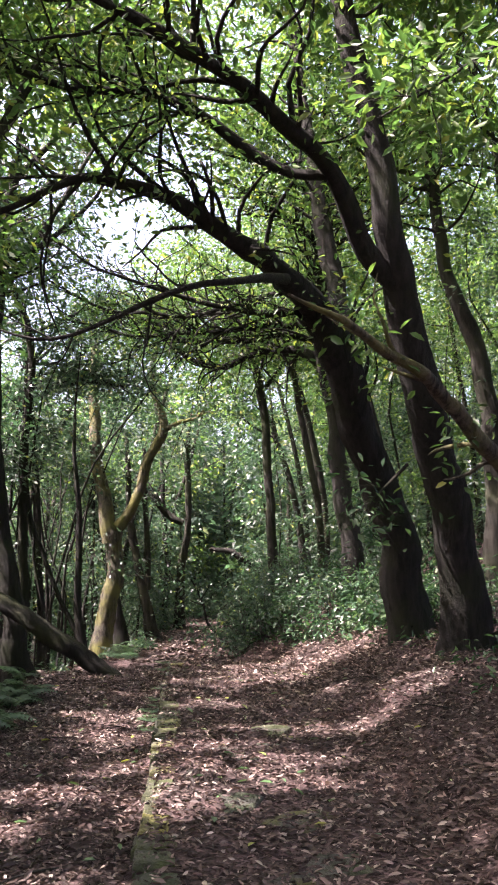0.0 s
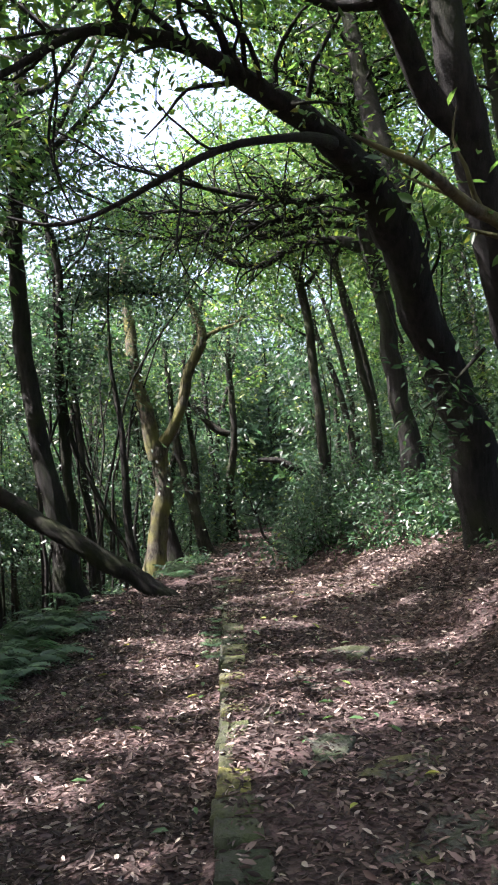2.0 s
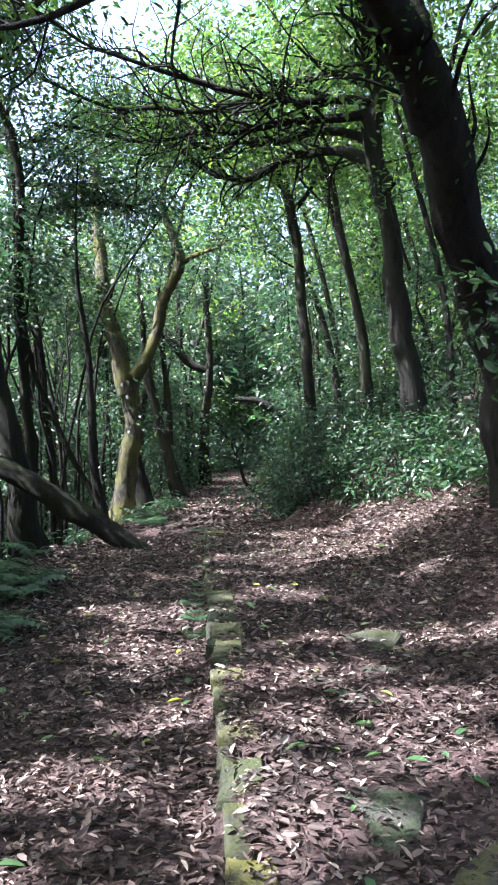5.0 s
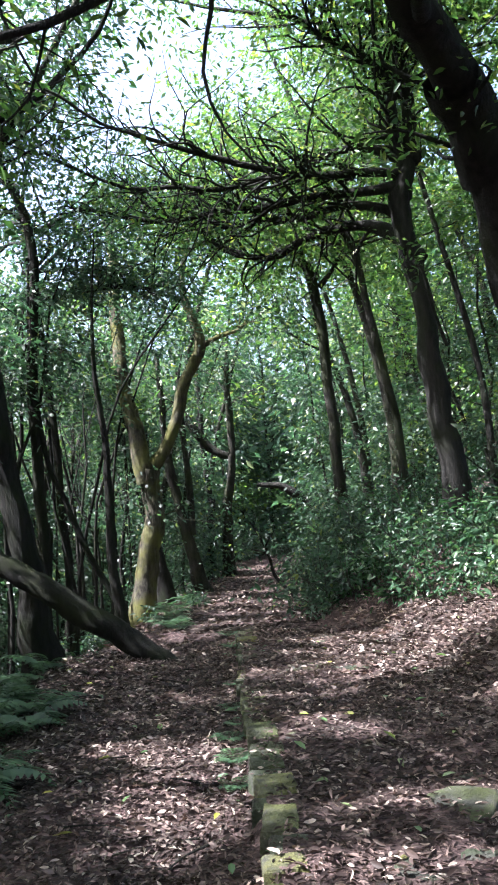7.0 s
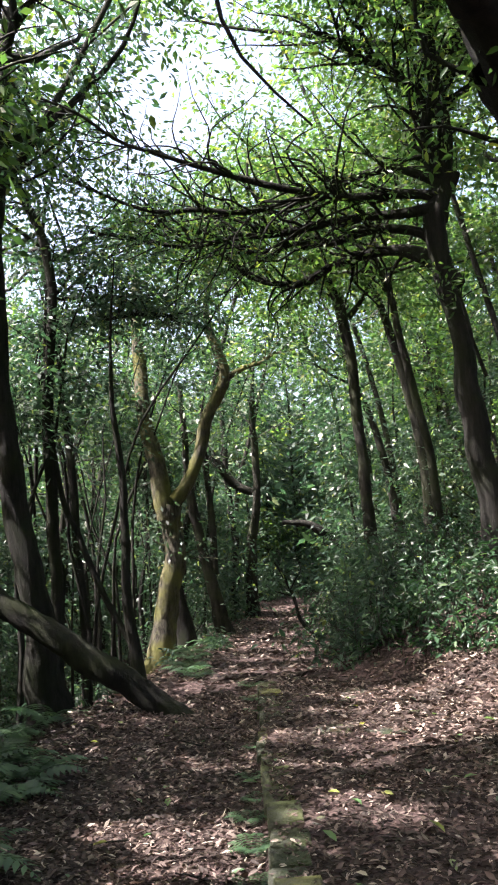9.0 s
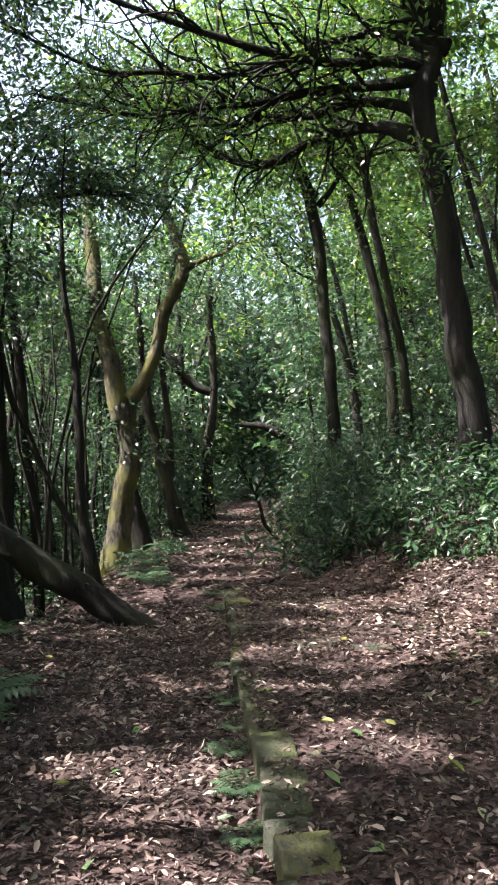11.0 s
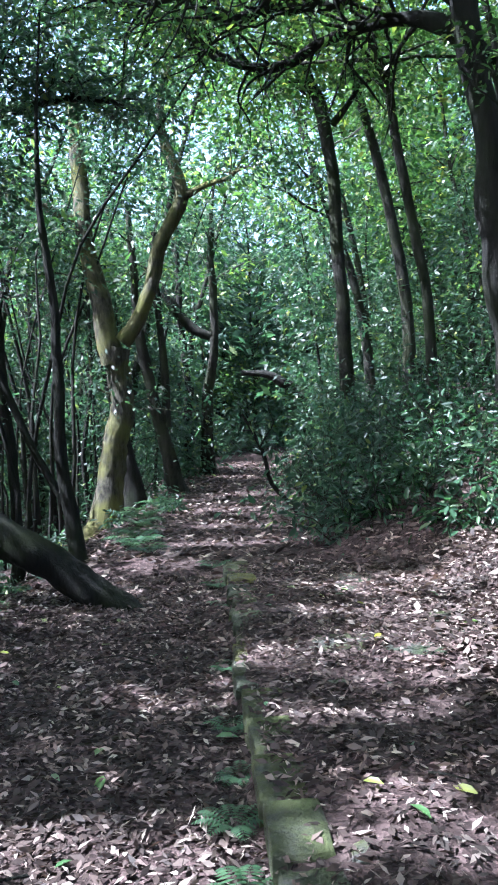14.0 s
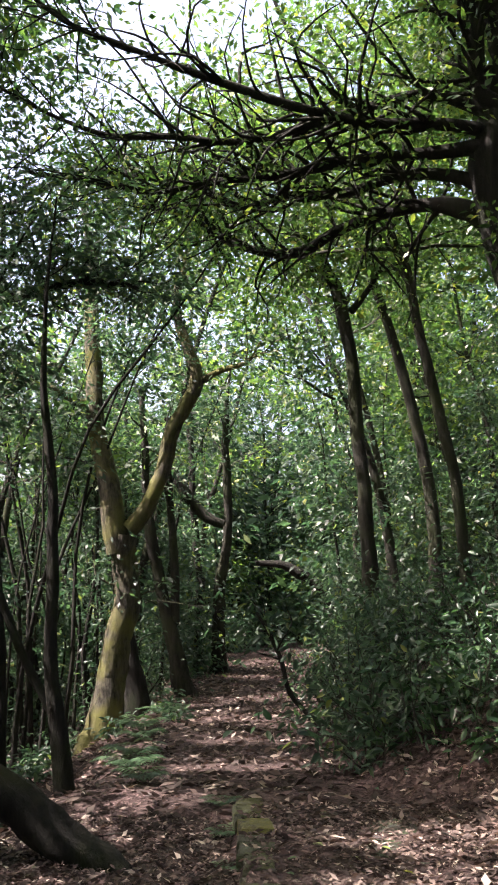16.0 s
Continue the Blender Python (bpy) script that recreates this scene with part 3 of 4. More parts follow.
grown_tree("grey tree standing where the path bends",
    [(-2.42, 30.00, -0.17, 0.190), (-2.38, 30.00, 1.17, 0.158), (-2.30, 30.00, 2.11, 0.141), (-2.18, 30.00, 2.83, 0.125), (-2.14, 30.00, 3.95, 0.117), (-2.19, 30.00, 5.46, 0.092)],
    [],
    BARK_MID, 7, 6, 0.17, 34, 0.48, LEAF_DARK, 1.2)
grown_tree("slim dark tree near the bend of the path",
    [(-3.06, 31.00, -0.25, 0.124), (-2.97, 31.00, 1.47, 0.115), (-3.13, 31.00, 3.40, 0.097), (-3.20, 31.00, 5.45, 0.080)],
    [],
    BARK_DARK, 8, 6, 0.17, 34, 0.48, LEAF_DARK, 1.2)
grown_tree("straight brown tree rising out of the shrubs",
    [(0.62, 22.50, 1.41, 0.141), (0.60, 22.50, 2.16, 0.130), (0.55, 22.50, 3.43, 0.118), (0.48, 22.50, 4.47, 0.117), (0.41, 22.50, 5.49, 0.116), (0.28, 22.50, 6.60, 0.115), (0.01, 22.50, 7.29, 0.104), (-0.15, 22.50, 7.97, 0.093), (-0.32, 22.50, 9.12, 0.072)],
    [[(0.44, 22.50, 6.40, 0.073), (0.73, 22.30, 6.70, 0.052), (1.01, 22.10, 7.17, 0.036), (1.18, 22.00, 7.91, 0.025)]],
    BARK_MID, 9, 18, 0.14, 16, 0.40, LEAF_TOP, 1.4, roof=9, reach=3.8, roof_per=56)
grown_tree("slender curved brown tree among the shrubs",
    [(1.73, 20.30, 1.63, 0.094), (1.69, 20.30, 2.28, 0.085), (1.62, 20.30, 3.20, 0.079), (1.48, 20.30, 4.01, 0.079), (1.34, 20.30, 4.81, 0.078), (1.19, 20.30, 5.60, 0.073), (1.07, 20.30, 6.29, 0.068), (0.82, 20.30, 6.96, 0.058), (0.53, 20.30, 7.88, 0.045)],
    [],
    BARK_MID, 10, 20, 0.14, 16, 0.40, LEAF_TOP, 1.4, roof=8, reach=3.5, roof_per=56)
grown_tree("thick dark tree on the lower slope",
    [(-4.18, 15.80, -0.30, 0.268), (-4.31, 15.80, 0.76, 0.201), (-4.57, 15.80, 1.93, 0.181), (-4.75, 15.80, 3.12, 0.167), (-4.87, 15.80, 4.76, 0.154), (-4.88, 15.80, 6.02, 0.139), (-4.77, 15.80, 7.74, 0.117), (-4.62, 15.80, 9.52, 0.093)],
    [],
    BARK_DARK, 11, 30, 0.13, 26, 0.45, LEAF_DARK, 1.6, roof=9, reach=3.8, roof_leaf=0.15, roof_per=56)
grown_tree("thin dark crooked tree on the lower slope",
    [(-4.75, 18.00, 1.49, 0.102), (-4.81, 18.00, 2.89, 0.094), (-4.83, 18.00, 4.33, 0.086), (-4.71, 18.00, 5.69, 0.082), (-4.83, 18.00, 6.79, 0.078), (-5.12, 18.00, 7.52, 0.068), (-5.51, 18.00, 8.38, 0.049)],
    [],
    BARK_DARK, 12, 8, 0.13, 28, 0.45, LEAF_DARK, 1.2)
grown_tree("thin upright dark tree at the path's edge",
    [(-3.35, 17.50, -0.29, 0.105), (-3.49, 17.50, 0.75, 0.079), (-3.50, 17.50, 1.89, 0.067), (-3.51, 17.50, 2.79, 0.054), (-3.63, 17.50, 3.80, 0.041)],
    [],
    BARK_DARK, 13, 8, 0.13, 28, 0.45, LEAF_DARK, 1.2, flare=0.3)
grown_tree("thin slanting dark stem on the lower slope",
    [(-3.48, 18.00, -0.01, 0.055), (-4.01, 18.00, 1.00, 0.051), (-4.36, 18.00, 1.94, 0.051), (-4.63, 18.00, 2.60, 0.047), (-4.83, 18.00, 4.33, 0.043)],
    [],
    BARK_DARK, 14, 4, 0.13, 7, 0.30, LEAF_DARK, 1.0, flare=0.2)
grown_tree("thin dark tree with a wide flat leafy bough over the slope",
    [(-4.83, 20.00, 0.20, 0.084), (-4.99, 20.00, 2.52, 0.080), (-5.07, 20.00, 3.82, 0.076), (-5.20, 20.00, 5.26, 0.071), (-5.40, 20.00, 6.73, 0.066), (-5.59, 20.00, 8.24, 0.056)],
    [[(-5.28, 20.00, 6.02, 0.111), (-4.78, 19.70, 5.85, 0.082), (-4.27, 19.40, 5.85, 0.064), (-3.67, 19.10, 5.81, 0.052), (-3.11, 18.90, 5.72, 0.041), (-2.73, 18.70, 5.57, 0.025)]],
    BARK_DARK, 15, 30, 0.11, 34, 0.26, LEAF_DARK, 0.8, flare=0.2, bare=0.2, roof=11, reach=4.2, roof_leaf=0.13, roof_per=80)
grown_tree("brown tree high on the bank",
    [(4.04, 14.00, 1.58, 0.184), (4.03, 14.00, 3.45, 0.169), (3.91, 14.00, 4.89, 0.153), (3.66, 14.00, 5.78, 0.135), (3.40, 14.00, 6.59, 0.117), (3.26, 14.00, 7.92, 0.098), (3.03, 14.00, 10.05, 0.070)],
    [],
    BARK_MID, 16, 22, 0.13, 15, 0.40, LEAF_TOP, 1.4, roof=8, reach=3.5, roof_per=56)


def lone_limb(label, knots, mat, seed, n_twig, per, leaf_mat, category="branch", name="overhanging_branch", sides=10, flare=0.0):
    """A limb or fallen stem on its own, with a few leafy twigs."""
    rng = np.random.default_rng(seed)
    ob = thing(name, label, category)
    bg, lg = Geo(), Geo()
    k = tube(bg, knots, sides, 0.1, 0.09, flare, rng)
    part("stem", bg, mat, ob)
    if n_twig:
        made = []

        def twig():
            made.append(Geo())
            return made[-1]

        e = twigs(None, k, n_twig, 0.8, rng, 0.45, each=twig)
        for tg in made:
            part("twig", tg, mat, ob)
        sprays(lg, e, per, 0.16, 0.12, rng, True)
        part("leaves", lg, leaf_mat, ob)
    return ob


lone_limb("pale bare limb reaching in from the bank",
    [(4.75, 9.30, 0.95, 0.130), (4.03, 8.90, 1.49, 0.114), (2.87, 8.30, 2.20, 0.094), (2.14, 7.60, 2.61, 0.078), (1.75, 7.20, 2.90, 0.068), (1.37, 6.70, 3.10, 0.054), (1.03, 6.30, 3.16, 0.042), (0.68, 5.90, 3.27, 0.031), (0.47, 5.70, 3.30, 0.020), (0.27, 5.50, 3.34, 0.011)],
    BARK_GREY, 31, 7, 5, LEAF_TOP)
lone_limb("dark mossy fallen trunk slanting up from the path edge",
    [(-1.80, 13.80, -0.36, 0.04), (-2.10, 13.85, -0.19, 0.1), (-2.40, 13.90, -0.04, 0.132), (-2.88, 13.90, 0.27, 0.140), (-3.36, 13.90, 0.62, 0.142), (-3.91, 14.00, 0.96, 0.140), (-4.35, 14.10, 1.24, 0.136), (-5.26, 14.30, 1.86, 0.130), (-6.23, 14.50, 2.45, 0.115), (-7.4, 14.7, 3.15, 0.09)],
    BARK_LOG, 32, 0, 0, LEAF_TOP, "fallen log", "fallen_log", 14, 0.1)
lone_limb("broken leaning stem behind the forked tree",
    [(-3.31, 27.00, 4.22, 0.135), (-2.98, 27.00, 3.76, 0.135), (-2.57, 27.00, 3.23, 0.122), (-2.10, 27.00, 3.01, 0.102)],
    BARK_MID, 33, 0, 0, LEAF_TOP, "branch", "broken_limb")
lone_limb("bowed dead stem hanging across the far path",
    [(-1.50, 32.00, 2.28, 0.07), (-0.93, 32.00, 2.26, 0.1), (-0.42, 32.00, 2.05, 0.14), (0.19, 32.00, 1.68, 0.14), (0.71, 32.00, 0.64, 0.120)],
    BARK_DARK, 34, 4, 5, LEAF_DARK, "branch", "bowed_stem")
lone_limb("thin bent dark sapling at the foot of the shrubs",
    [(-0.52, 18.00, -0.00, 0.028), (-0.68, 18.00, 0.20, 0.032), (-0.88, 18.00, 0.43, 0.032), (-0.96, 18.00, 0.79, 0.028), (-1.11, 18.00, 1.11, 0.024), (-1.24, 18.00, 1.34, 0.016)],
    BARK_DARK, 35, 6, 10, LEAF_DARK, "sapling", "sapling", 6)
lone_limb("leafy twig with bright green leaves above the path",
    [(2.54, 6.20, 5.92, 0.023), (2.01, 6.00, 5.54, 0.020), (1.60, 5.80, 5.18, 0.015), (1.23, 5.70, 4.89, 0.010), (0.92, 5.60, 4.66, 0.008)],
    BARK_DARK, 37, 14, 9, LEAF_TOP, "branch", "leafy_twig", 5)
lone_limb("leafy twig with broad pale leaves beside the leaning trunk",
    [(1.73, 9.20, 2.64, 0.023), (1.51, 9.10, 2.43, 0.017), (1.29, 9.00, 2.23, 0.012), (1.08, 8.90, 2.08, 0.010)],
    BARK_DARK, 38, 8, 7, LEAF_SHRUB, "branch", "leafy_twig", 5)
lone_limb("climbing vine with bright green leaves on the dark tree",
    [(2.01, 16.80, 3.89, 0.031), (1.79, 16.60, 4.49, 0.027), (1.67, 16.50, 4.97, 0.023), (1.52, 16.50, 5.35, 0.017)],
    BARK_DARK, 39, 8, 6, LEAF_TOP, "vine", "vine", 5)

# ---- the wood on both sides ----


def wild_tree(x, y, tall, radius, rng, leaf, per, leaf_mat, low=0.5, reach=2.6, limbs=6, mat=None, label="", group="trees of the wood", spread=0.38, tw=4, drift=(0, 0), tilt=0.8, into=None, airy=False):
    """A slender forest tree: leaning trunk, rising limbs, crooked twigs, loose crown."""
    z = float(height(x, y))
    lean = rng.normal(0, 0.05, 2) + np.array(drift)
    kn = []
    for i in range(6):
        u = i / 5
        kn.append((x + lean[0] * tall * u * u + rng.normal(0, 0.13) * (i > 0), y + lean[1] * tall * u * u + rng.normal(0, 0.13) * (i > 0), z - 0.2 + (tall + 0.2) * u, radius * (1 - 0.75 * u)))
    tg, lg = into or (Geo(), Geo())
    q = tube(tg, kn, 5 if into else 7, 0.7, 0.05, 0.4, rng)
    ends = []
    for i in range(limbs):
        u = low + (1 - low) * (i + rng.uniform(0, 0.9)) / limbs
        a = rng.uniform(0, 2 * np.pi)
        s = q[min(int(u * (len(q) - 1)), len(q) - 1)]
        ln = reach * rng.uniform(0.6, 1.2) * (1.15 - 0.5 * u)
        k = tube(tg, wander(s, (np.cos(a), np.sin(a), 0.45), ln, max(0.01, s[3] * 0.55), rng, 0.28, 4, 0.08), 3, 0.9)
        ends.append(twigs(tg, k, tw, 1.0, rng, 0.2, 3, knots=3, step=0.6))
        ends.append(k[2:])
    e = np.vstack(ends)
    sprays(lg, e, per, spread, leaf, rng, tilt=tilt, airy=airy)
    if into:
        return None
    ob = thing("tree", label, "tree", group)
    part("trunk", tg, mat or BARK_MID, ob)
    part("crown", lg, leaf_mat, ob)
    return ob


rng = np.random.default_rng(11)
spots = []


def free(x, y, gap, clear):
    e, toe = np.interp(y, *EDGE), np.interp(y, *TOE)
    if e - clear < x < toe + clear:
        return False
    return all((x - a) ** 2 + (y - b) ** 2 > gap * gap for a, b in spots)


# tall trees whose crowns roof the wood; those beside the walk are leafier and lean in over it
far_wood = (Geo(), Geo())
for y0 in np.arange(-11, 40, 3.0):
    for x0 in np.arange(-20, 18, 3.2):
        x, y = x0 + rng.uniform(-1.0, 1.0), y0 + rng.uniform(-1.0, 1.0)
        if not free(x, y, 1.5, 1.6 if y > 26 else 2.4) or (1 < y < 12 and abs(x) < 4.0) or (12 <= y < 22 and -4.9 < x < 5.2) or (-3 < y < 1.5 and -6 < x < 0):
            continue
        spots.append((x, y))
        near = y > 11 and abs(x) < 4.5 + 0.33 * y
        side = 4 <= y <= 12 and abs(x) < 8
        pull = (0.34 if side else 0.2) * np.sign(-0.8 - x) if abs(x + 0.8) < 7.5 and y > -4 else 0.0
        # trees out of view get big leaves and serve only to block light
        wild_tree(x, y, rng.uniform(9.5, 13.5), rng.uniform(0.08, 0.16), rng, (0.16 if y < 25 else 0.22) if near else 0.2 if side else 0.45, (56 if y < 25 else 32) if near else 50 if side else (24 if x < -6 else 17), LEAF_TOP, 0.5, 3.6, 8, None,
                  "tall slender broadleaf tree with a dark trunk and airy or added shading crown", "tall trees of the wood", 0.55, 4, (pull, 0), 0.8 if near or side else 0.5, airy=near)
# trees added out of view down the slope to shade the middle of the walk
for x, y in ((-7.4, 7.8), (-7.6, 10.4), (-9.2, 9.0), (-5.6, 1.2), (-5.3, 3.4)):
    wild_tree(x, y, rng.uniform(10.5, 12.5), 0.13, rng, 0.42, 10, LEAF_TOP, 0.5, 3.6, 9, None, "tall slender broadleaf tree with a dark trunk and airy or added shading crown", "tall trees of the wood", 0.55, 4, (0, 0), 0.5)
# more added to shade the walk; their crowns also fill the upper left
for x, y in ((-6.2, 6.8), (-6.4, 10.6), (-6.0, 13.8), (-5.2, 8.6)):
    wild_tree(x, y, rng.uniform(10.5, 12.0), 0.12, rng, 0.2, 40, LEAF_TOP, 0.58, 3.8, 9, None, "tall slender broadleaf tree with a dark trunk and airy or added shading crown", "tall trees of the wood", 0.6, 4, (0.08, 0), 0.7)
# a tree among the shrubs whose crown leans out over the middle of the path
wild_tree(3.3, 19.6, 12.5, 0.08, rng, 0.13, 70, LEAF_TOP, 0.58, 4.6, 12, BARK_DARK, "tall dark tree leaning out over the path", "tall trees of the wood", 0.6, 4, (-0.32, 0.02), 0.8)
# low, shaded trees that fill the view between the trunks
for y0 in np.arange(14, 37, 2.2):
    for x0 in np.arange(-14, 13, 2.4):
        x, y = x0 + rng.uniform(-0.9, 0.9), y0 + rng.uniform(-0.9, 0.9)
        if not free(x, y, 0.7, 0.9 if y > 26 else 1.7) or (y < 22 and -4.2 < x < 3.2) or (y < 24 and -6.0 < x < -2.0) or abs(x) > 3.0 + 0.33 * y:
            continue
        spots.append((x, y))
        # left of x -3 always the darker leaf: shade put into the colour
        wild_tree(x, y, rng.uniform(3.5, 8.5), rng.uniform(0.025, 0.065), rng, 0.115 if y < 27 else 0.18, 52 if y < 27 else 40, LEAF_DARK if rng.random() < 0.75 or x < -3 else LEAF_TOP, 0.5 if x < -1.5 and y < 25 else 0.12, 1.7, 9, None,
                  "thin young evergreen tree with dark glossy leaves", "young trees under the canopy", 0.42, 2, tilt=0.6, airy=1.0)
# bare dark stems crowding the lower slope, with leaves only at their tops
slim = np.random.default_rng(77)
for i in range(64):
    y = slim.uniform(14.8, 30)
    x = float(np.interp(y, *EDGE)) - 1.5 - abs(slim.normal(0, 2.6)) - 0.08 * (30 - y)
    if any((x - a) ** 2 + (y - b) ** 2 < 0.09 for a, b in spots) or (y < 23.4 and abs(x + 0.155 * y + 0.45) < 1.15):
        continue
    spots.append((x, y))
    wild_tree(x, y, slim.uniform(6.0, 9.5), slim.uniform(0.028, 0.07), slim, 0.13, 26, LEAF_DARK, 0.7, 1.2, 5, BARK_DARK,
              "thin bare dark stem with leaves at the top", "thin stems on the lower slope", 0.36, 2, (slim.normal(-0.03, 0.16), slim.normal(0, 0.06)))
# trees that close the view where the path turns away
for i in range(16):
    x, y = rng.uniform(-7, 4), rng.uniform(39, 48)
    if free(x, y, 0.6, 0.7):
        spots.append((x, y))
        # every other crown takes the lighter leaf colour in place of light there
        wild_tree(x, y, rng.uniform(7, 12), rng.uniform(0.05, 0.1), rng, 0.2, 50, LEAF_TOP if i % 2 else LEAF_DARK, 0.08, 2.6, 11, None, "leafy tree where the path turns out of sight", "trees at the turn of the path", 0.6, 2)
# the depth of the wood, too far to tell tree from tree
for i in range(240):
    x, y = rng.normal(-1.5, 10), rng.uniform(37, 70)
    if free(x, y, 0.0, 0.8):
        low = rng.random() < 0.5
        wild_tree(x, y, rng.uniform(5, 9) if low else rng.uniform(11, 17), rng.uniform(0.06, 0.14), rng, 0.46, 15, LEAF_TOP, 0.06 if low else 0.2, 2.4, 8, None, "", "", 0.6, 1, into=far_wood)
wood = tagged(new("distant_wood"), "dense dark green wood closing the view", "woodland", kind="stuff")
tagged(part("trunks", far_wood[0], BARK_MID, wood), kind="stuff")
tagged(part("foliage", far_wood[1], LEAF_DARK, wood), kind="stuff")

# ---- shrubs and ferns ----


def shrub(x, y, size, rng, leaf, stems, per, leaf_mat=LEAF_SHRUB, label="green shrub with broad glossy leaves on the bank", group="shrubs on the bank", upright=0.5, width=0.42):
    """A shrub: crooked stems from one foot, broad leaves in tufts along them."""
    z = float(height(x, y))
    ob = thing("shrub", label, "shrub", group)
    sg, lg = Geo(), Geo()
    ends = []
    for i in range(stems):
        a = rng.uniform(0, 2 * np.pi)
        k = tube(sg, wander((x, y, z - 0.05), (np.cos(a) * 0.8, np.sin(a) * 0.8, upright + rng.uniform(0, 0.6)), size * rng.uniform(0.6, 1.2), 0.012, rng, 0.3, 5, 0.06), 3, 0.3)
        k = curve_points([tuple(v) for v in k[::2]], 0.12)
        ends.append(k[len(k) // 4::2])
    sprays(lg, np.vstack(ends), per, 0.1 + size * 0.06, leaf, rng, True, 0.6, 0.35, width)
    tagged(part("stem_tangle", sg, BARK_MID, ob), kind="stuff")
    part("foliage", lg, leaf_mat, ob)
    return ob


rng = np.random.default_rng(21)
# dense mass at the bend of the bank
for i in range(62):
    y = rng.uniform(15.6, 22.5)
    x = float(np.interp(y, *TOE)) + 0.25 + abs(rng.normal(0, 1.5))
    shrub(x, y, rng.uniform(0.6, 1.5), rng, rng.uniform(0.06, 0.15), 9, 6, LEAF_SHRUB if x > 1.0 and rng.random() < 0.7 else LEAF_DARK)
# thinner growth on the litter slope
for i in range(42):
    y = rng.uniform(12.2, 17.0)
    x = float(np.interp(y, *TOE)) + rng.uniform(0.9, 4.5)
    shrub(x, y, rng.uniform(0.35, 0.9), rng, rng.uniform(0.08, 0.13), 6, 5)
for i in range(16):
    y = rng.uniform(7.5, 12.5)
    x = float(np.interp(y, *TOE)) + rng.uniform(1.3, 3.5)
    shrub(x, y, rng.uniform(0.2, 0.45), rng, 0.09, 4, 4, LEAF_SHRUB, "small seedling in the leaf litter of the bank", "seedlings on the bank")
for i in range(26):
    y = rng.uniform(13.4, 16.8)
    x = float(np.interp(y, *TOE)) + rng.uniform(0.6, 2.6)
    shrub(x, y, rng.uniform(0.4, 0.8), rng, rng.uniform(0.1, 0.15), 6, 5, LEAF_SHRUB, "low shrub with pale glossy leaves on the bank")
# both sides of the far path
for i in range(90):
    y = rng.uniform(19, 46)
    side = rng.random() < 0.5
    x = float(np.interp(y, *TOE)) + 0.3 + abs(rng.normal(0, 2.5)) if side else float(np.interp(y, *EDGE)) - 0.35 - abs(rng.normal(0, 2.5))
    shrub(x, y, rng.uniform(0.2, 0.45) if not side and y < 29 else rng.uniform(0.6, 1.6), rng, rng.uniform(0.08, 0.15), 7, 5, LEAF_DARK, "dark green shrub beside the far path", "shrubs by the far path")
for i in range(70):
    y = rng.uniform(15.0, 30)
    x = float(np.interp(y, *EDGE)) - rng.uniform(1.9, 9)
    shrub(x, y, rng.uniform(0.3, 0.7) if x > -6.5 and y < 25 else rng.uniform(0.7, 1.6), rng, rng.uniform(0.09, 0.14), 7, 5, LEAF_DARK, "dark green undergrowth on the lower slope", "undergrowth on the lower slope", 1.0)


def fern(rng, fronds, length):
    """A fern: arching fronds, each a stalk with paired leaflets."""
    ob = thing("fern", "green fern with arching feathery fronds", "fern", "ferns below the path")
    for i in range(fronds):
        a = 2 * np.pi * (i + rng.uniform(-0.3, 0.3)) / fronds
        d = np.array([np.cos(a), np.sin(a), 0])
        ln = length * rng.uniform(0.75, 1.15)
        u = np.linspace(0, 1, 13)
        hgt = ln * (0.95 * u - 0.78 * u ** 2.0)
        p = d[None] * (u * ln * 0.8)[:, None] + np.array([0, 0, 1.0])[None] * hgt[:, None]
        fg = Geo()
        tube(fg, [(*p[k], 0.004 * (1.2 - u[k])) for k in range(0, 13, 4)], 3, 0.15)
        w = np.sin(np.pi * np.clip(u * 0.9 + 0.1, 0, 1)) ** 0.7
        s = np.array([-d[1], d[0], 0])
        for sign in (1, -1):
            for k in range(2, 13):
                ll = ln * 0.24 * w[k] + 0.01
                blades(fg, p[k][None], (s * sign + d * 0.45 - np.array([0, 0, 0.15]))[None], np.array([[0, 0, 1.0]]), [ll], [ll * 0.34], False)
        part("frond", fg, LEAF_FERN, ob)
    return ob


kinds = [fern(rng, 7, 0.75), fern(rng, 9, 0.95), fern(rng, 6, 0.6)]
planted = 0
for i in range(400):
    y = rng.uniform(5.5, 17.5)
    e = float(np.interp(y, *EDGE))
    x = e - (1.75 + abs(rng.normal(0, 0.9)) + 0.5 * (y > 11.5))
    m = pose(x, y, float(height(x, y)) - 0.01, rng.normal(0, 6), rng.normal(0, 6), rng.uniform(0, 360)) @ Matrix.Scale(rng.uniform(0.5, 0.95), 4)
    if planted < 3:
        kinds[planted].matrix_basis = m
    elif planted < 150:
        copy_thing(kinds[planted % 3], m)
    planted += 1
for x, y, s in ((-1.07, 9.2, 0.24), (-1.1, 9.7, 0.3), (-1.15, 10.2, 0.26), (-1.14, 10.6, 0.2), (-1.2, 11.2, 0.22), (-1.26, 12.1, 0.18), (-1.36, 13.7, 0.2), (-1.42, 14.6, 0.3), (-1.5, 15.3, 0.3), (-2.9, 20.2, 0.7), (-3.1, 21.4, 0.8), (-2.9, 22.6, 0.7), (-2.3, 16.4, 0.5), (-2.6, 17.4, 0.7), (-2.7, 18.4, 0.7)):
    copy_thing(kinds[1], pose(x, y, float(height(x, y)), 0, 0, 137 * y) @ Matrix.Scale(s, 4))

# ---- litter ----


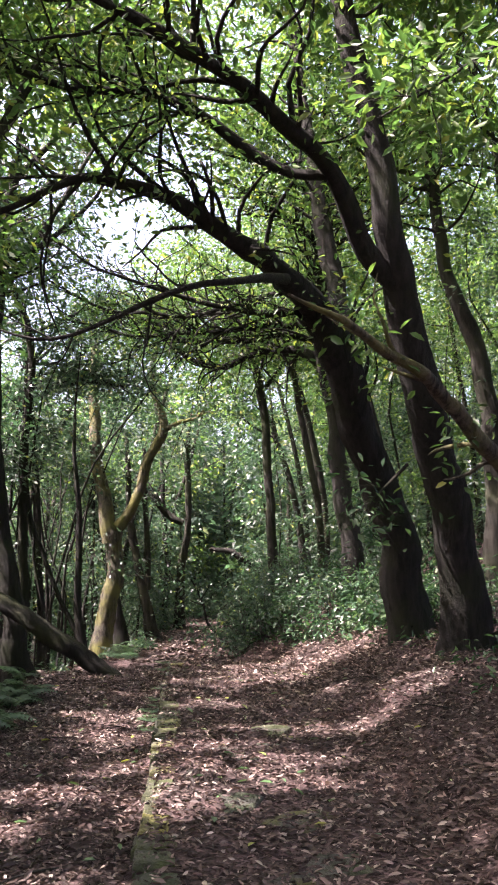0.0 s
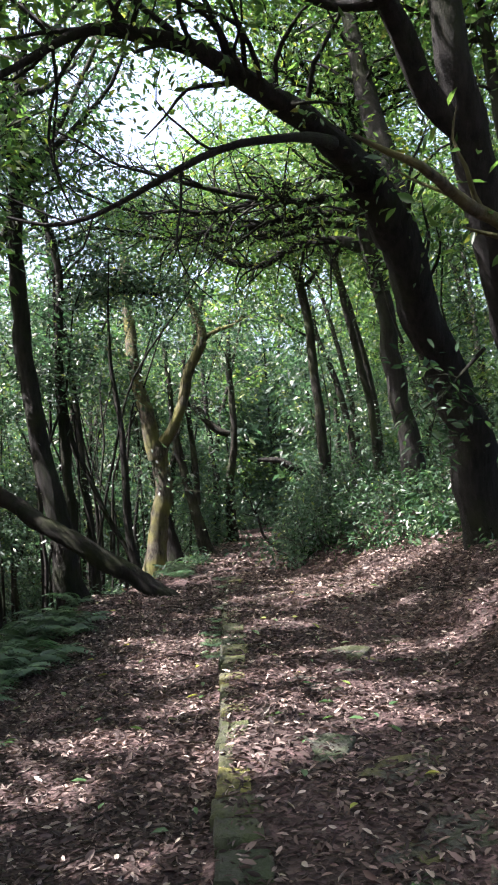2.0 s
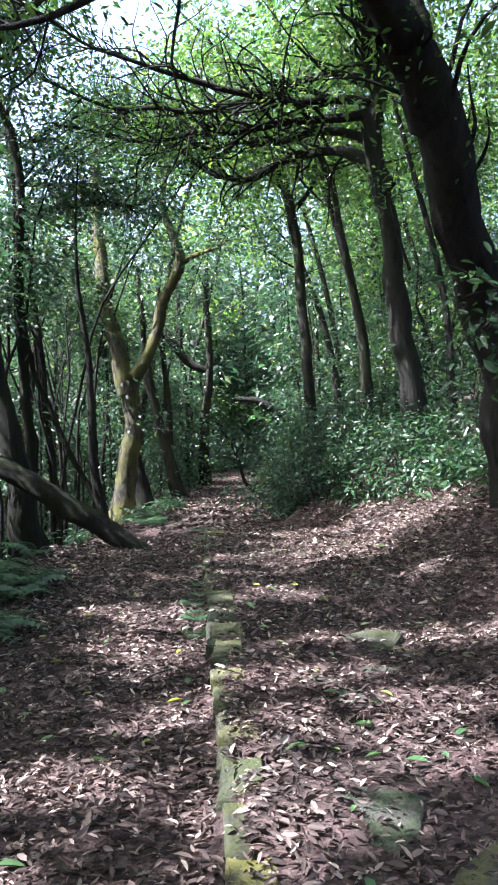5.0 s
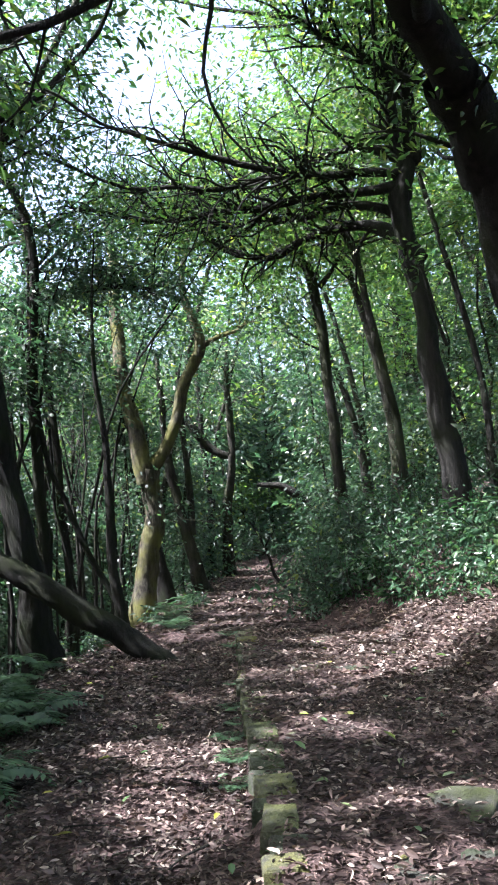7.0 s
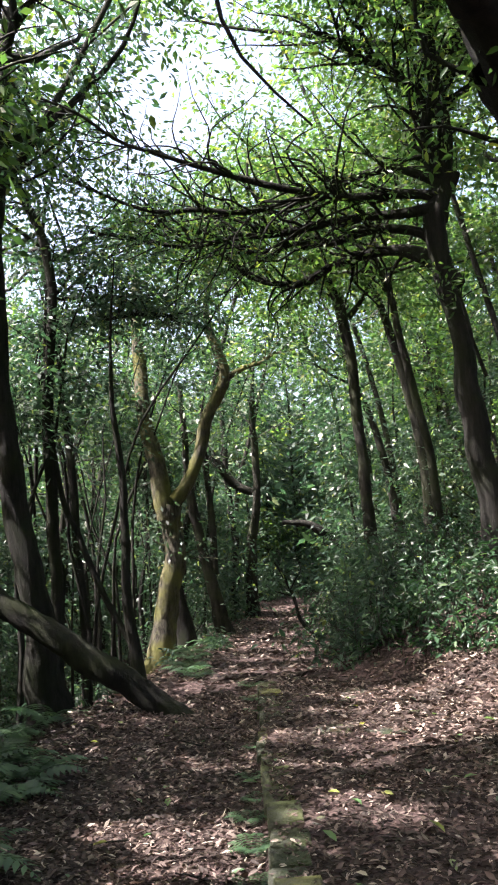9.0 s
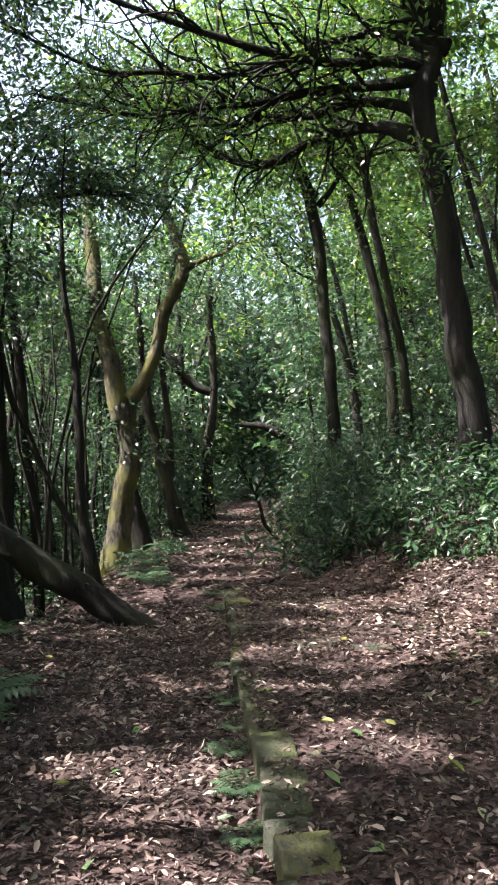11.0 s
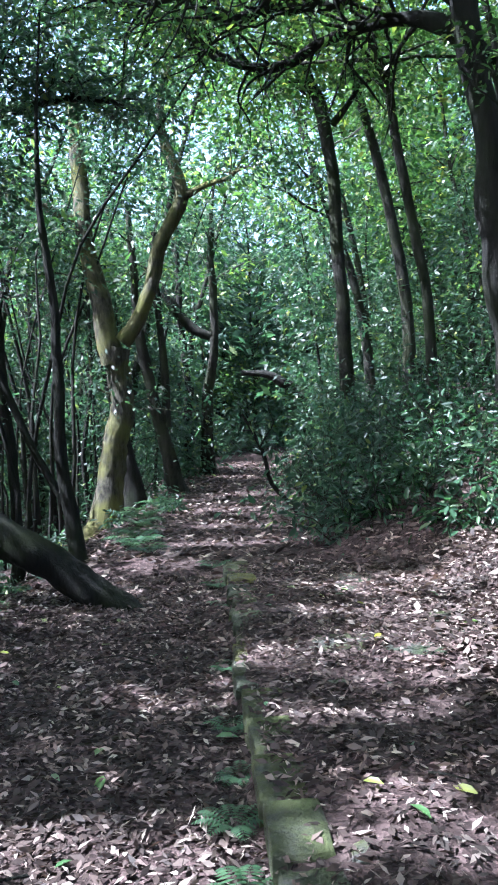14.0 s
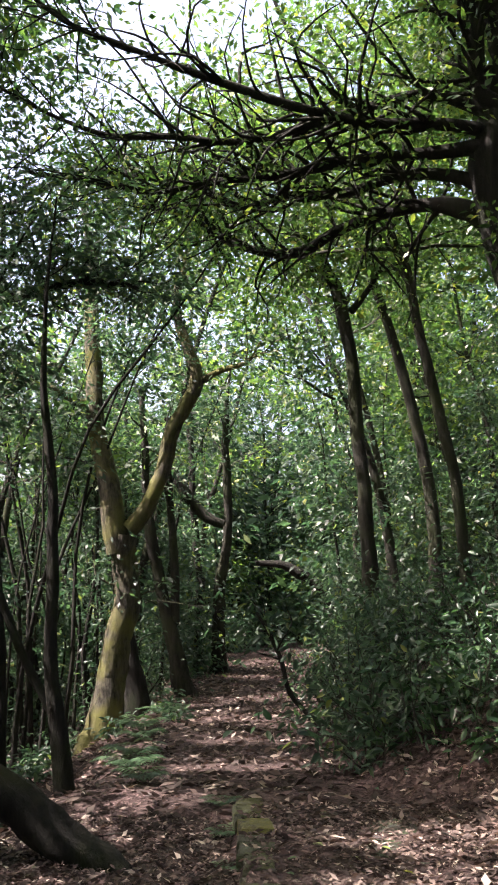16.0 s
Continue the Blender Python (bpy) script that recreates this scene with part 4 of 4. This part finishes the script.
def litter(name, label, x0, x1, y0, y1, count, size, rng, keep=None):
    x, y = rng.uniform(x0, x1, count), rng.uniform(y0, y1, count)
    if keep is not None:
        k = keep(x, y)
        x, y = x[k], y[k]
    m = len(x)
    P = np.stack([x, y, height(x, y) + rng.uniform(0.004, 0.03, m)], -1)
    a = rng.uniform(0, 2 * np.pi, m)
    D = np.stack([np.cos(a), np.sin(a), rng.normal(0, 0.3, m)], -1)
    eps = 0.05
    nx_, ny_ = (height(x + eps, y) - height(x - eps, y)) / (2 * eps), (height(x, y + eps) - height(x, y - eps)) / (2 * eps)
    N = np.stack([-np.clip(nx_, -1, 1), -np.clip(ny_, -1, 1), np.ones(m)], -1) + rng.normal(0, 0.65, (m, 3))
    L = size * np.clip(rng.lognormal(-0.08, 0.36, m), 0.4, 1.5)
    lg = Geo()
    blades(lg, P, D, N, L, L * rng.uniform(0.24, 0.46, m), y0 < 9)
    ob = new(name, lg.mesh(name, LEAF_DEAD))
    return tagged(ob, label, "leaf litter", kind="stuff")


def bare(x, y):
    # fewer leaves on the stone strip and where feet pass
    e, toe = np.interp(y, *EDGE), np.interp(y, *TOE)
    mid = (x > e) & (x < toe - 0.1) & (y < 15)
    patch = np.sin(3.1 * x + 1.3 * y) * np.sin(2.3 * y - 1.9 * x) > 0.1
    r = np.random.default_rng(5).random(len(x))
    return (~mid | (r < np.where(patch, 0.5, 0.95))) & ((x > e) | (x < e - 0.02)) & ((x < e + 0.0) | (x > e + 0.3) | (r < 0.95))


rng = np.random.default_rng(41)
litter("leaf_litter", "dry brown fallen leaves strewn over the path", -4.0, 4.2, 2.5, 9.5, 78000, 0.05, rng, bare)
litter("leaf_litter", "dry brown fallen leaves round the old stones", -4.0, 4.2, 9.5, 15.0, 78000, 0.054, rng, bare)
litter("leaf_litter", "dry brown fallen leaves on the far path and bank", -5, 4.5, 15, 34, 24000, 0.11, rng)

litter("leaf_litter", "dry brown fallen leaves lying thick on the bank", 0.0, 4.0, 11.0, 18.0, 16000, 0.08, rng)

# ---- stones, last ----


def slab_mesh(rng, sx, sy, sz):
    """A rough-hewn stone: uneven outline, worn rim, slightly hollow top."""
    n = 9
    a = np.linspace(0, 2 * np.pi, n, endpoint=False) + rng.uniform(-0.22, 0.22, n)
    k = 1.0 / np.maximum(np.abs(np.cos(a)), np.abs(np.sin(a))) ** 0.75 * rng.uniform(0.9, 1.08, n)
    x, y = np.cos(a) * k * sx / 2, np.sin(a) * k * sy / 2
    bm = bmesh.new()
    rings = []
    for scale, z in ((1.03, -sz / 2), (1.0, sz * 0.3), (0.9, sz * 0.48)):
        rings.append([bm.verts.new((x[i] * scale, y[i] * scale, z + rng.normal(0, sz * 0.035))) for i in range(n)])
    mid = bm.verts.new((rng.normal(0, 0.02), rng.normal(0, 0.02), sz * 0.5))
    for low, high in zip(rings, rings[1:]):
        for i in range(n):
            bm.faces.new((low[i], low[(i + 1) % n], high[(i + 1) % n], high[i]))
    for i in range(n):
        bm.faces.new((rings[-1][i], rings[-1][(i + 1) % n], mid))
    me = bpy.data.meshes.new("stone")
    bm.to_mesh(me)
    bm.free()
    return me


def kerb_mesh(rng, sx, sy, sz):
    """A hewn kerb stone: squared sides, worn and chipped upper edges, uneven top."""
    bm = bmesh.new()
    rings = []
    side = ((-1, -1), (-0.3, -1.03), (0.4, -0.98), (1, -0.95), (1.04, 0), (0.97, 1), (0.3, 1.02), (-0.4, 0.98), (-1, 1), (-1.02, 0.4), (-0.98, -0.4))
    jog = rng.normal(0, 0.035, (len(side), 2))
    for scale, z in ((1.0, -sz / 2), (1.0, sz * 0.36), (0.95, sz * 0.46), (0.8, sz * 0.5)):
        rings.append([bm.verts.new((sx / 2 * (u + p) * scale, sy / 2 * (v + q) * scale, z + rng.normal(0, sz * 0.02))) for (u, v), (p, q) in zip(side, jog)])
    n = len(side)
    mid = bm.verts.new((rng.normal(0, 0.02), rng.normal(0, 0.02), sz * 0.49))
    for low, high in zip(rings, rings[1:]):
        for i in range(n):
            bm.faces.new((low[i], low[(i + 1) % n], high[(i + 1) % n], high[i]))
    for i in range(n):
        bm.faces.new((rings[-1][i], rings[-1][(i + 1) % n], mid))
    me = bpy.data.meshes.new("stone")
    bm.to_mesh(me)
    bm.free()
    return me


rng = np.random.default_rng(51)
path = tagged(new("path"), "old path edged with mossy stones under fallen leaves", "path", kind="structure")
edge_meshes = [kerb_mesh(rng, sx, sy, 0.2) for sx, sy in ((0.22, 0.26), (0.2, 0.2), (0.24, 0.3), (0.19, 0.36), (0.25, 0.22), (0.22, 0.42))]
for me in edge_meshes:
    me.materials.append(MOSSY)
y = 2.4
while y < 15.2:
    k = int(rng.integers(0, 6))
    wide, long = ((0.22, 0.26), (0.2, 0.2), (0.24, 0.3), (0.19, 0.36), (0.25, 0.22), (0.22, 0.42))[k]
    at = y + long / 2
    x = float(np.interp(at, *EDGE)) - 0.035 + wide / 2 + rng.normal(0, 0.013)
    ob = new("stone", edge_meshes[k])
    ob.parent = path
    way = math.degrees(math.atan2(float(np.interp(at, *EDGE) - np.interp(at + 0.4, *EDGE)), 0.4))
    ob.matrix_basis = pose(x, at, float(height(x + 0.2, at)) - 0.096 + rng.normal(0, 0.009), rng.normal(0, 1.6), rng.normal(0, 1.8), way + rng.normal(0, 2.5))
    y += long + rng.uniform(0.005, 0.03)
slab_meshes = [slab_mesh(rng, sx, sy, 0.1) for sx, sy in ((0.5, 0.4), (0.36, 0.3), (0.62, 0.36), (0.3, 0.26), (0.44, 0.5))]
for me in slab_meshes:
    me.materials.append(STONE)
for i in range(60):
    y = rng.uniform(3, 14.8)
    e, toe = float(np.interp(y, *EDGE)), float(np.interp(y, *TOE))
    x = rng.uniform(e + 0.45, toe - 0.05)
    ob = new("stone", slab_meshes[i % 5])
    ob.parent = path
    ob.matrix_basis = pose(x, y, float(height(x, y)) - 0.056 + rng.normal(0, 0.008), rng.normal(0, 2), rng.normal(0, 2), rng.normal(0, 18))

# green and yellow leaves freshly fallen
lg = Geo()
blades(lg, np.zeros((1, 3)), np.array([[1.0, 0, 0.1]]), np.array([[0, 0, 1.0]]), [0.09], [0.04])
leaf_me = lg.mesh("fallen_leaf", LEAF_FALLEN)
for i in range(130):
    y = rng.uniform(4, 14)
    x = float(np.interp(y, *EDGE)) + rng.uniform(-1.9, 2.4)
    ob = tagged(new("fallen_leaf", leaf_me), "freshly fallen green leaf on the leaf litter", "leaf", "fallen green leaves")
    ob.matrix_basis = pose(x, y, float(height(x, y)) + 0.03, rng.normal(0, 12), rng.normal(0, 12), rng.uniform(0, 360)) @ Matrix.Scale(rng.uniform(0.6, 1.3), 4)

# dry sticks lying in the litter
sticks = []
for i in range(4):
    sg = Geo()
    tube(sg, wander((0, 0, 0), (1, 0, 0), 0.3 + 0.1 * i, 0.007, rng, 0.12, 5), 4, 0.08, 0.1, 0, rng)
    sticks.append(sg.mesh("fallen_stick", BARK_MID))
for i in range(60):
    y = rng.uniform(4, 15)
    x = float(np.interp(y, *EDGE)) + (rng.uniform(-2.0, -0.1) if i % 3 else rng.uniform(0.4, 3.0))
    ob = tagged(new("fallen_stick", sticks[i % 4]), "thin dry brown stick lying on the leaf litter", "stick", "sticks in the litter")
    ob.matrix_basis = pose(x, y, float(height(x, y)) + 0.018, 0, rng.normal(0, 3), rng.uniform(0, 360))
